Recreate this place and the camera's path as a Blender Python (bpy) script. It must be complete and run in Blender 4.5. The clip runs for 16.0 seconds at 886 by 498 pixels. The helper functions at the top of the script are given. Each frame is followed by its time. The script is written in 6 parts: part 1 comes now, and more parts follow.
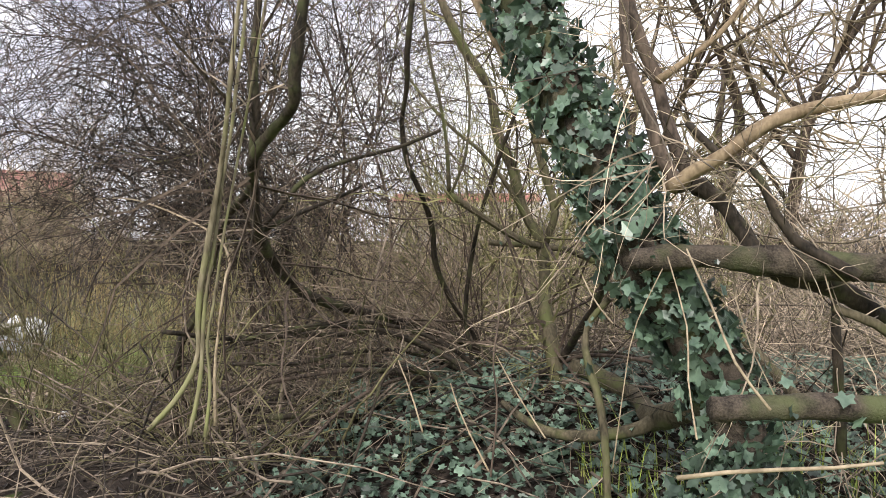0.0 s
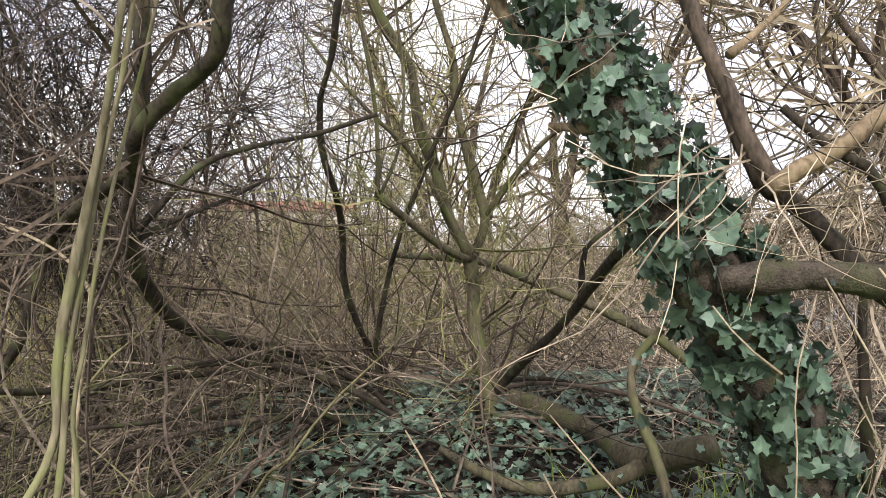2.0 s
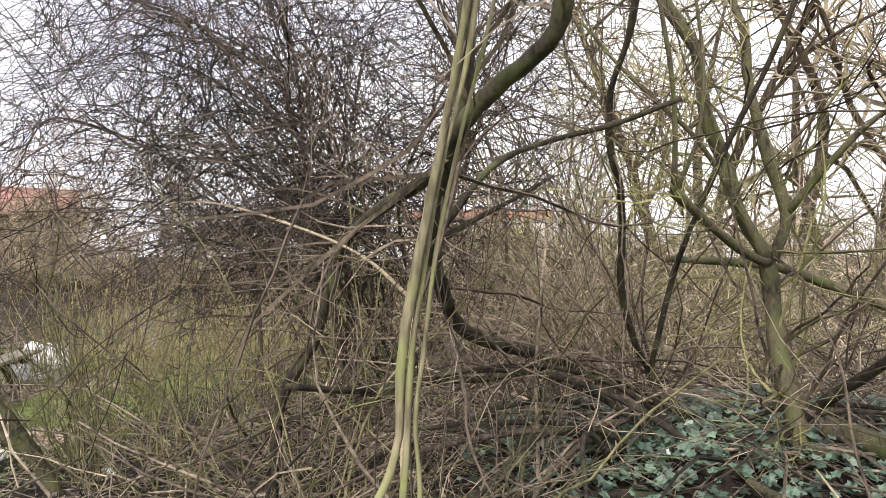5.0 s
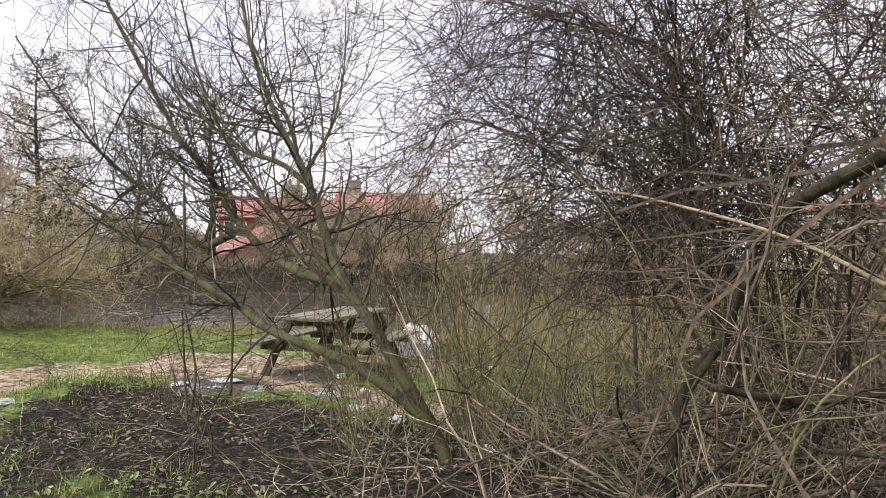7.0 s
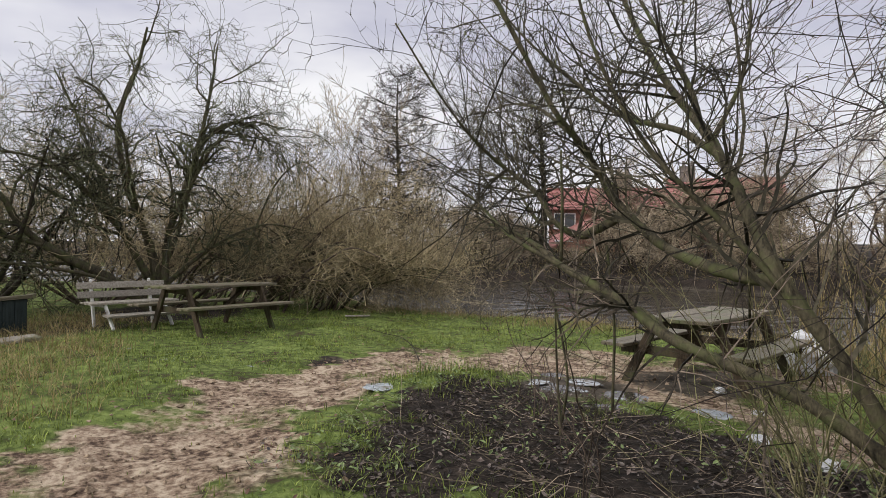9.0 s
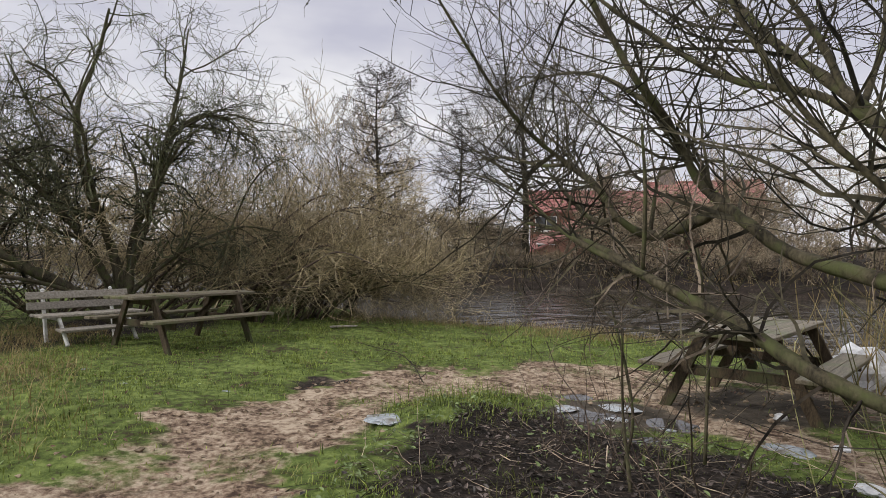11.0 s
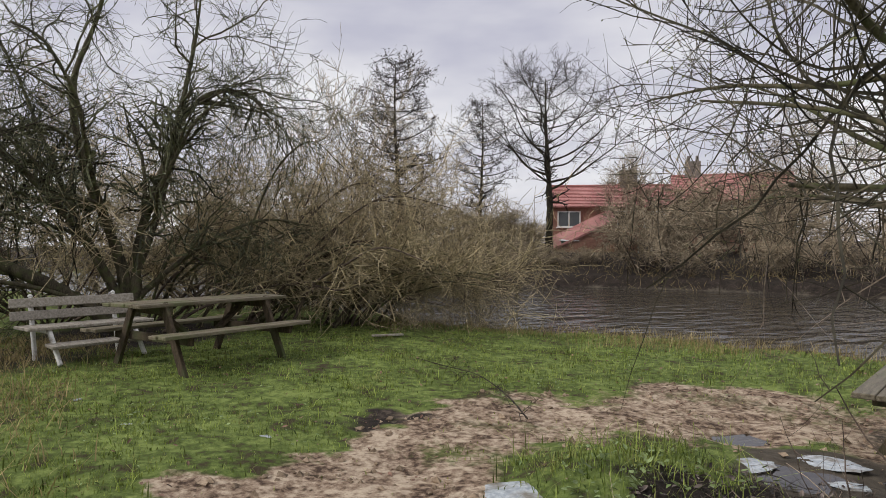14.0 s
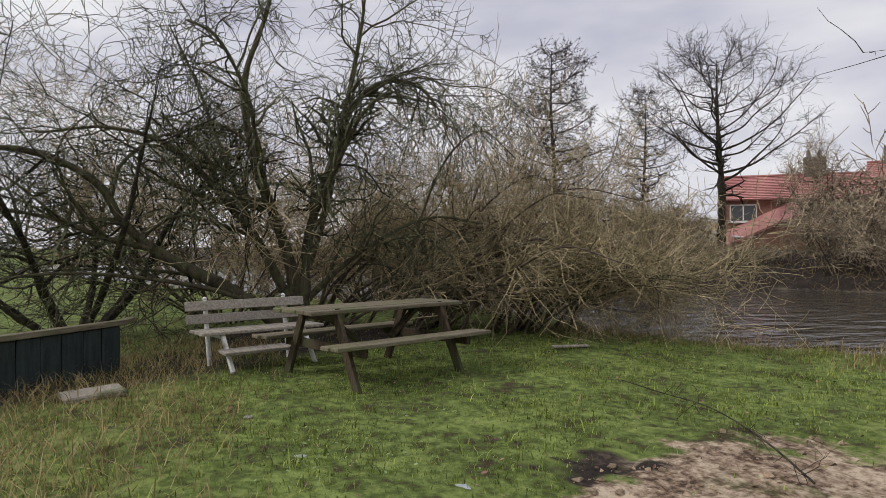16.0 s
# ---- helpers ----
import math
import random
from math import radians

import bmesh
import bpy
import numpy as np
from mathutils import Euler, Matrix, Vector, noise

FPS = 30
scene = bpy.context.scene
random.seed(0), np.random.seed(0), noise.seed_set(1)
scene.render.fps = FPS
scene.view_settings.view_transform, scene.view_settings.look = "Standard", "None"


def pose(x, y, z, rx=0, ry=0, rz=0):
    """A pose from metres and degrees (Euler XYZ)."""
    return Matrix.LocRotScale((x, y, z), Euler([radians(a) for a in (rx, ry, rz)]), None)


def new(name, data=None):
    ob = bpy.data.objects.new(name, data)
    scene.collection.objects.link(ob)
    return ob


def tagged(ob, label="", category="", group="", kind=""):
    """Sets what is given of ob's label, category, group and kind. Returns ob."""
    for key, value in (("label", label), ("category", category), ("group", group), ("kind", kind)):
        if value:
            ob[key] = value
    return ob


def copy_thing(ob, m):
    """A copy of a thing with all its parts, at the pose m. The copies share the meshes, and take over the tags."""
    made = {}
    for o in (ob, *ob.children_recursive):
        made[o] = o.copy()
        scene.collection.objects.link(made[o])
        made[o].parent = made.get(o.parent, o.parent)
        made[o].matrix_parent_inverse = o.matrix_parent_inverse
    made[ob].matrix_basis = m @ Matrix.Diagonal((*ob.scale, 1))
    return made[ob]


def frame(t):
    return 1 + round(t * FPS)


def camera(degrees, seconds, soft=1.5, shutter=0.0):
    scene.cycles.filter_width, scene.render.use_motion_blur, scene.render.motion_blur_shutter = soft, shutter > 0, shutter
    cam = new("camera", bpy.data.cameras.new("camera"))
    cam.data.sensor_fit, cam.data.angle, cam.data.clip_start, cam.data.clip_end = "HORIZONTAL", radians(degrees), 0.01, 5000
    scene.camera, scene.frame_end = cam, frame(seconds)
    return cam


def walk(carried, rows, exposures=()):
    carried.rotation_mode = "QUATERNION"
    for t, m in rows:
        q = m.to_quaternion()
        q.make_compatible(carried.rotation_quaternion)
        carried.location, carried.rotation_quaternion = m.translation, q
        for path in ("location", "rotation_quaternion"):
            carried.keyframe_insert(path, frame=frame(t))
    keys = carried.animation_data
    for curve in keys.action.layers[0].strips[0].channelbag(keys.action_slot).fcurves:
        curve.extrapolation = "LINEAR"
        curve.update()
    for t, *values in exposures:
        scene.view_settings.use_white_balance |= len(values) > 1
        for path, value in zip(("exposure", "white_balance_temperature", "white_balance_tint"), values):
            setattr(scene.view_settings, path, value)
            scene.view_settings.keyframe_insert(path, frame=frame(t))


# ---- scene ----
cam = camera(68.2, 16.0, soft=0.6)
METRES, EYE, TILT, LEAN, TURN = 6.9, 1.45, 0.0, 0.0, 0.0
ROWS = [
    (0.0, 0.0, 0.0, 0.0, 0.0, 0.0, 0.0),
    (0.5, -0.0156, 0.0232, 0.0005, -7.56, 0.55, 0.28),
    (1.0, -0.0261, 0.0519, 0.0006, -13.79, 0.4, 0.33),
    (1.5, -0.041, 0.0763, -0.0002, -16.27, 0.69, 0.35),
    (2.0, -0.0676, 0.0972, 0.003, -16.65, 0.8, 0.2),
    (2.5, -0.0861, 0.1106, 0.0046, -16.73, 1.19, 0.4),
    (3.0, -0.0948, 0.123, 0.007, -15.94, 0.93, 0.61),
    (5.5, -0.1176, 0.1316, -0.0003, 6.16, 1.57, -0.11),
    (6.0, -0.1226, 0.133, -0.0004, 12.61, 1.47, -0.22),
    (6.5, -0.132, 0.1359, -0.0001, 20.37, 1.24, -0.45),
    (7.0, -0.1572, 0.1422, -0.0044, 28.22, 1.09, -0.84),
    (7.5, -0.1928, 0.1533, -0.0053, 34.97, 0.91, -1.0),
    (8.0, -0.2217, 0.164, -0.0051, 41.9, 0.6, -0.87),
    (8.5, -0.2536, 0.1873, -0.0022, 49.56, 0.12, -0.64),
    (9.0, -0.2896, 0.1962, -0.0055, 55.98, -0.09, -0.96),
    (11.5, -0.482, 0.2641, -0.0051, 53.03, 0.09, -0.72),
    (12.0, -0.5242, 0.2831, -0.0033, 52.43, -0.07, -0.61),
    (12.5, -0.5738, 0.2833, -0.0078, 52.21, 0.19, -0.55),
    (13.0, -0.6202, 0.2821, -0.0115, 52.27, 0.16, -0.45),
    (13.5, -0.6703, 0.2938, -0.0116, 52.84, 0.0, -0.33),
    (14.0, -0.7218, 0.3004, -0.0141, 54.55, 0.09, -0.32),
    (14.5, -0.7719, 0.3049, -0.0146, 55.93, 0.05, -0.25),
    (15.0, -0.8112, 0.3152, -0.0155, 57.96, 0.12, 0.04),
    (15.5, -0.8512, 0.3265, -0.0106, 62.5, -0.09, 0.16),
    (16.0, -0.8938, 0.3234, -0.0117, 67.43, -0.12, -0.03),
]
EXPOSURES = [(0.0, 0.88), (3.0, 0.98), (5.5, 1.18), (6.5, 1.02), (7.0, 0.78), (8.0, 0.2), (9.0, 0.03), (12.5, -0.07), (16.0, -0.1)]
walk(cam, [(t, pose(0, 0, EYE, TILT, LEAN, TURN) @ pose(METRES * x, METRES * y, METRES * z, 90 + pitch, roll, yaw)) for t, x, y, z, yaw, pitch, roll in ROWS], EXPOSURES)

# ---- light ----
SUN_UP, SUN_TURN = 38.0, 200.0
world = bpy.data.worlds.new("overcast_sky")
scene.world = world
world.use_nodes = True
wt = world.node_tree
wt.nodes.clear()
wn, wl = wt.nodes.new, wt.links.new
w_out, w_bg = wn("ShaderNodeOutputWorld"), wn("ShaderNodeBackground")
sky = wn("ShaderNodeTexSky")
sky.sky_type, sky.sun_disc = "NISHITA", False
sky.sun_elevation, sky.sun_rotation = radians(SUN_UP), radians(SUN_TURN)
w_tc, w_map, w_noise, w_ramp, w_mix = wn("ShaderNodeTexCoord"), wn("ShaderNodeMapping"), wn("ShaderNodeTexNoise"), wn("ShaderNodeValToRGB"), wn("ShaderNodeMix")
w_map.inputs["Scale"].default_value = (1.2, 1.2, 3.6)
w_noise.inputs["Scale"].default_value, w_noise.inputs["Detail"].default_value = 1.7, 5.0
w_noise.inputs["Roughness"].default_value = 0.5
w_ramp.color_ramp.elements[0].position, w_ramp.color_ramp.elements[0].color = 0.36, (6.0, 5.95, 7.0, 1)
w_ramp.color_ramp.elements[1].position, w_ramp.color_ramp.elements[1].color = 0.62, (9.9, 9.75, 9.9, 1)
w_mix.data_type = "RGBA"
w_mix.inputs[0].default_value = 0.9
w_bg.inputs["Strength"].default_value = 0.1
wl(w_tc.outputs["Generated"], w_map.inputs["Vector"])
wl(w_map.outputs["Vector"], w_noise.inputs["Vector"])
wl(w_noise.outputs["Fac"], w_ramp.inputs["Fac"])
wl(sky.outputs["Color"], w_mix.inputs[6])
wl(w_ramp.outputs["Color"], w_mix.inputs[7])
wl(w_mix.outputs[2], w_bg.inputs["Color"])
wl(w_bg.outputs["Background"], w_out.inputs["Surface"])

sun = new("sun", bpy.data.lights.new("sun", "SUN"))
sun.data.energy, sun.data.angle, sun.data.color = 2.0, radians(11), (1.0, 0.95, 0.88)
sun.rotation_euler = Euler((radians(90 - SUN_UP), 0, radians(180 - SUN_TURN)))

# ---- materials ----
def material(name, dark, light, scale=6.0, rough=0.8, bump=0.3, stretch=(1, 1, 1), fine=60.0, metal=0.0, third=None, third_at=0.62, island=0.0, spec=0.3, leaf=0.0, each=0.0):
    """Two tones on coarse noise, fine grain over it, a third tone in patches (moss, lichen, rust)."""
    m = bpy.data.materials.new(name)
    m.use_nodes = True
    nt = m.node_tree
    n, l = nt.nodes.new, nt.links.new
    b = nt.nodes["Principled BSDF"]
    tc, mp = n("ShaderNodeTexCoord"), n("ShaderNodeMapping")
    mp.inputs["Scale"].default_value = stretch
    l(tc.outputs["Object"], mp.inputs["Vector"])
    coarse, grain = n("ShaderNodeTexNoise"), n("ShaderNodeTexNoise")
    coarse.inputs["Scale"].default_value, coarse.inputs["Detail"].default_value = scale, 4.0
    grain.inputs["Scale"].default_value, grain.inputs["Detail"].default_value = fine, 3.0
    l(mp.outputs["Vector"], coarse.inputs["Vector"])
    l(mp.outputs["Vector"], grain.inputs["Vector"])
    both = n("ShaderNodeMath")
    both.operation = "MULTIPLY_ADD"
    both.inputs[1].default_value = 0.45
    l(grain.outputs["Fac"], both.inputs[0])
    half = n("ShaderNodeMath")
    half.operation = "MULTIPLY"
    half.inputs[1].default_value = 0.55
    l(coarse.outputs["Fac"], half.inputs[0])
    l(half.outputs[0], both.inputs[2])
    ramp = n("ShaderNodeValToRGB")
    ramp.color_ramp.elements[0].position, ramp.color_ramp.elements[0].color = 0.36, (*dark, 1)
    ramp.color_ramp.elements[1].position, ramp.color_ramp.elements[1].color = 0.64, (*light, 1)
    l(both.outputs[0], ramp.inputs["Fac"])
    colour = ramp.outputs["Color"]
    if third:
        patch = n("ShaderNodeTexNoise")
        patch.inputs["Scale"].default_value, patch.inputs["Detail"].default_value = scale * 0.7, 6.0
        l(tc.outputs["Object"], patch.inputs["Vector"])
        pr = n("ShaderNodeMapRange")
        pr.inputs["From Min"].default_value, pr.inputs["From Max"].default_value = third_at - 0.12, third_at + 0.06
        l(patch.outputs["Fac"], pr.inputs["Value"])
        mx = n("ShaderNodeMix")
        mx.data_type = "RGBA"
        mx.inputs[7].default_value = (*third, 1)
        l(pr.outputs["Result"], mx.inputs[0])
        l(colour, mx.inputs[6])
        colour = mx.outputs[2]
    if island or each:
        hsv, mr = n("ShaderNodeHueSaturation"), n("ShaderNodeMapRange")
        if island:
            gi = n("ShaderNodeNewGeometry")
            l(gi.outputs["Random Per Island"], mr.inputs["Value"])
        else:
            oi = n("ShaderNodeObjectInfo")
            l(oi.outputs["Random"], mr.inputs["Value"])
        amount = island or each
        mr.inputs["To Min"].default_value, mr.inputs["To Max"].default_value = 1 - amount, 1 + amount
        l(mr.outputs["Result"], hsv.inputs["Value"])
        l(colour, hsv.inputs["Color"])
        colour = hsv.outputs["Color"]
    l(colour, b.inputs["Base Color"])
    b.inputs["Roughness"].default_value, b.inputs["Metallic"].default_value = rough, metal
    b.inputs["Specular IOR Level"].default_value = spec
    if leaf:
        tr, ad = n("ShaderNodeBsdfTranslucent"), n("ShaderNodeMixShader")
        l(colour, tr.inputs["Color"])
        ad.inputs["Fac"].default_value = leaf
        l(b.outputs["BSDF"], ad.inputs[1])
        l(tr.outputs["BSDF"], ad.inputs[2])
        l(ad.outputs["Shader"], nt.nodes["Material Output"].inputs["Surface"])
    if bump:
        bp = n("ShaderNodeBump")
        bp.inputs["Strength"].default_value, bp.inputs["Distance"].default_value = bump, 0.01
        l(both.outputs[0], bp.inputs["Height"])
        l(bp.outputs["Normal"], b.inputs["Normal"])
    return m


BARK_DARK = material("dark_bark", (0.011, 0.009, 0.007), (0.065, 0.05, 0.036), 14, 0.85, 0.8, (1, 1, 0.4), 90, third=(0.075, 0.08, 0.035), third_at=0.63)
BARK_GREEN = material("mossy_bark", (0.03, 0.026, 0.016), (0.15, 0.125, 0.08), 12, 0.85, 0.9, (1, 1, 0.4), 80, third=(0.1, 0.11, 0.042), third_at=0.6)
BARK_TAN = material("tan_bark", (0.13, 0.09, 0.055), (0.33, 0.25, 0.16), 10, 0.8, 0.5, (1, 1, 0.5), 80)
BARK_GREY = material("weathered_log", (0.018, 0.014, 0.011), (0.11, 0.088, 0.068), 9, 0.9, 1.0, (3, 3, 3), 60, third=(0.09, 0.1, 0.045), third_at=0.62)
STEM_PALE = material("pale_green_stem", (0.075, 0.062, 0.036), (0.33, 0.285, 0.19), 9, 0.75, 1.0, (1, 1, 0.2), 60, third=(0.2, 0.21, 0.085), third_at=0.57)
CANE_PALE = material("dry_cane", (0.17, 0.13, 0.085), (0.42, 0.34, 0.235), 14, 0.75, 0.5, fine=70, island=0.25)
CANE_BROWN = material("brown_cane", (0.07, 0.053, 0.04), (0.32, 0.25, 0.185), 9, 0.75, 0.3, (1, 1, 0.4), 70, each=0.4)
TWIG_BROWN = material("brown_twig", (0.028, 0.022, 0.018), (0.29, 0.23, 0.175), 5, 0.75, 0.0, fine=30, island=0.9)
TWIG_THORN = material("thorn_twig", (0.02, 0.015, 0.013), (0.17, 0.13, 0.105), 5, 0.75, 0.0, fine=30, island=0.85)
BARK_WILLOW = material("willow_bark", (0.024, 0.02, 0.013), (0.14, 0.12, 0.075), 12, 0.85, 0.9, (1, 1, 0.4), 80, third=(0.1, 0.11, 0.045), third_at=0.6)
TWIG_MOSSY = material("mossy_willow_twig", (0.02, 0.018, 0.012), (0.105, 0.092, 0.06), 5, 0.8, 0.0, fine=30, island=0.7)
TWIG_TAN = material("tan_twig", (0.11, 0.085, 0.062), (0.56, 0.455, 0.34), 5, 0.75, 0.0, fine=30, island=0.85)
TWIG_DARK = material("dark_twig", (0.014, 0.012, 0.01), (0.075, 0.062, 0.05), 5, 0.8, 0.0, fine=30, island=0.6)
TWIG_OLIVE = material("olive_twig", (0.1, 0.095, 0.04), (0.3, 0.28, 0.13), 5, 0.75, 0.0, fine=30, island=0.45)
TWIG_YELLOW = material("yellow_green_twig", (0.2, 0.2, 0.07), (0.48, 0.46, 0.2), 5, 0.75, 0.0, fine=30, island=0.4)
BARK_BROWN = material("brown_bark", (0.025, 0.019, 0.015), (0.16, 0.118, 0.09), 12, 0.85, 0.6, (1, 1, 0.4), 80)
STEM_OLIVE = material("olive_stem", (0.06, 0.055, 0.025), (0.25, 0.225, 0.12), 10, 0.75, 0.4, (1, 1, 0.3), 70, each=0.3)
TWIG_WILLOW = material("willow_twig", (0.16, 0.13, 0.075), (0.56, 0.46, 0.28), 4, 0.75, 0.0, fine=30, island=0.6)
TWIG_LICHEN = material("lichen_twig", (0.02, 0.02, 0.012), (0.15, 0.155, 0.085), 4, 0.75, 0.0, fine=30, island=0.8)
TWIG_FAR = material("far_twig", (0.09, 0.072, 0.05), (0.5, 0.41, 0.285), 0.7, 0.85, 0.0, fine=6, island=0.5)
IVY = material("ivy_leaf", (0.035, 0.065, 0.045), (0.15, 0.215, 0.155), 8, 0.36, 0.1, fine=40, island=0.75, spec=0.6, leaf=0.1)
GRASS = material("grass_blade", (0.045, 0.08, 0.012), (0.37, 0.44, 0.105), 4.0, 0.6, 0.0, fine=20, third=(0.36, 0.33, 0.13), third_at=0.68, island=0.55, leaf=0.2)
DRY_GRASS = material("dry_grass", (0.2, 0.15, 0.06), (0.45, 0.36, 0.18), 3, 0.75, 0.0, fine=14, island=0.35, leaf=0.15)
REED = material("green_stem", (0.12, 0.13, 0.05), (0.42, 0.4, 0.185), 3, 0.65, 0.0, fine=20, island=0.5, leaf=0.1)
DEAD_LEAF = material("dead_leaf", (0.014, 0.012, 0.011), (0.2, 0.16, 0.14), 5, 0.4, 0.0, fine=30, island=0.8, leaf=0.05)
LEAF_RUST = material("rusty_dead_leaf", (0.1, 0.055, 0.04), (0.3, 0.18, 0.13), 5, 0.7, 0.0, fine=30, island=0.5)
WEED = material("lawn_weed_leaf", (0.12, 0.17, 0.06), (0.3, 0.38, 0.17), 4, 0.6, 0.0, fine=30, island=0.4, leaf=0.1)
FILM = material("grey_plastic_film", (0.3, 0.34, 0.37), (0.6, 0.65, 0.68), 9, 0.25, 0.4, fine=40, third=(0.2, 0.18, 0.14), third_at=0.6, spec=0.6)
BUD = material("bud_and_catkin", (0.12, 0.13, 0.05), (0.26, 0.27, 0.12), 3, 0.8, 0.0, fine=20, island=0.3)
BUD_DARK = material("dark_cone", (0.02, 0.017, 0.014), (0.08, 0.065, 0.05), 3, 0.85, 0.0, fine=20, island=0.4)
PLANK = material("weathered_plank", (0.085, 0.068, 0.045), (0.27, 0.235, 0.165), 5, 0.5, 0.5, (0.6, 8, 8), 40, third=(0.14, 0.15, 0.07), third_at=0.62, each=0.15)
PLANK_DARK = material("dark_timber", (0.028, 0.02, 0.013), (0.11, 0.082, 0.052), 5, 0.85, 0.5, (6, 6, 1), 40, third=(0.07, 0.085, 0.035), third_at=0.6, each=0.15)
SLAT_PALE = material("grey_bench_slat", (0.2, 0.175, 0.14), (0.46, 0.42, 0.36), 5, 0.85, 0.4, (8, 0.8, 8), 40, each=0.12)
PAINT_WHITE = material("chipped_white_paint", (0.6, 0.59, 0.56), (0.82, 0.81, 0.79), 12, 0.6, 0.2, fine=50, third=(0.2, 0.16, 0.11), third_at=0.68)
PLASTIC = material("dirty_white_plastic", (0.55, 0.56, 0.58), (0.83, 0.84, 0.86), 6, 0.4, 0.3, fine=30, third=(0.3, 0.28, 0.24), third_at=0.66, spec=0.5)
CONCRETE = material("worn_concrete", (0.2, 0.18, 0.15), (0.42, 0.39, 0.33), 7, 0.9, 0.6, fine=50, third=(0.12, 0.13, 0.07), third_at=0.6)
PANEL_DARK = material("dark_green_sheet", (0.012, 0.02, 0.02), (0.04, 0.055, 0.055), 4, 0.55, 0.2, (6, 6, 1), 40)
BRICK = material("red_brick_wall", (0.2, 0.1, 0.075), (0.36, 0.2, 0.15), 0.8, 0.9, 0.2, fine=8)
RENDER_WALL = material("pale_render", (0.5, 0.46, 0.42), (0.66, 0.62, 0.58), 0.6, 0.9, 0.1, fine=8)
# pinkish distance haze is mixed into the red of the tiles
TILE_RED = material("hazed_red_roof_tile", (0.34, 0.145, 0.135), (0.52, 0.27, 0.25), 0.7, 0.85, 0.2, fine=6, island=0.12)
WOOD_WHITE = material("white_window_frame", (0.7, 0.7, 0.68), (0.82, 0.82, 0.8), 2, 0.5, 0.0)
PANE = material("dark_window_pane", (0.03, 0.035, 0.04), (0.06, 0.065, 0.075), 0.6, 0.1, 0.0, spec=0.6)
SHED_GREEN = material("green_shed_board", (0.03, 0.12, 0.085), (0.07, 0.2, 0.14), 3, 0.7, 0.2, (6, 6, 1), 20)
CHIMNEY = material("grey_chimney_brick", (0.13, 0.115, 0.1), (0.27, 0.24, 0.21), 2, 0.9, 0.2)
SOIL = material("clod_of_soil", (0.14, 0.1, 0.065), (0.4, 0.31, 0.22), 9, 0.95, 0.4, fine=60, island=0.3)
HEDGE = material("evergreen_leaf", (0.02, 0.045, 0.018), (0.06, 0.1, 0.04), 1, 0.7, 0.0, fine=10, island=0.4)


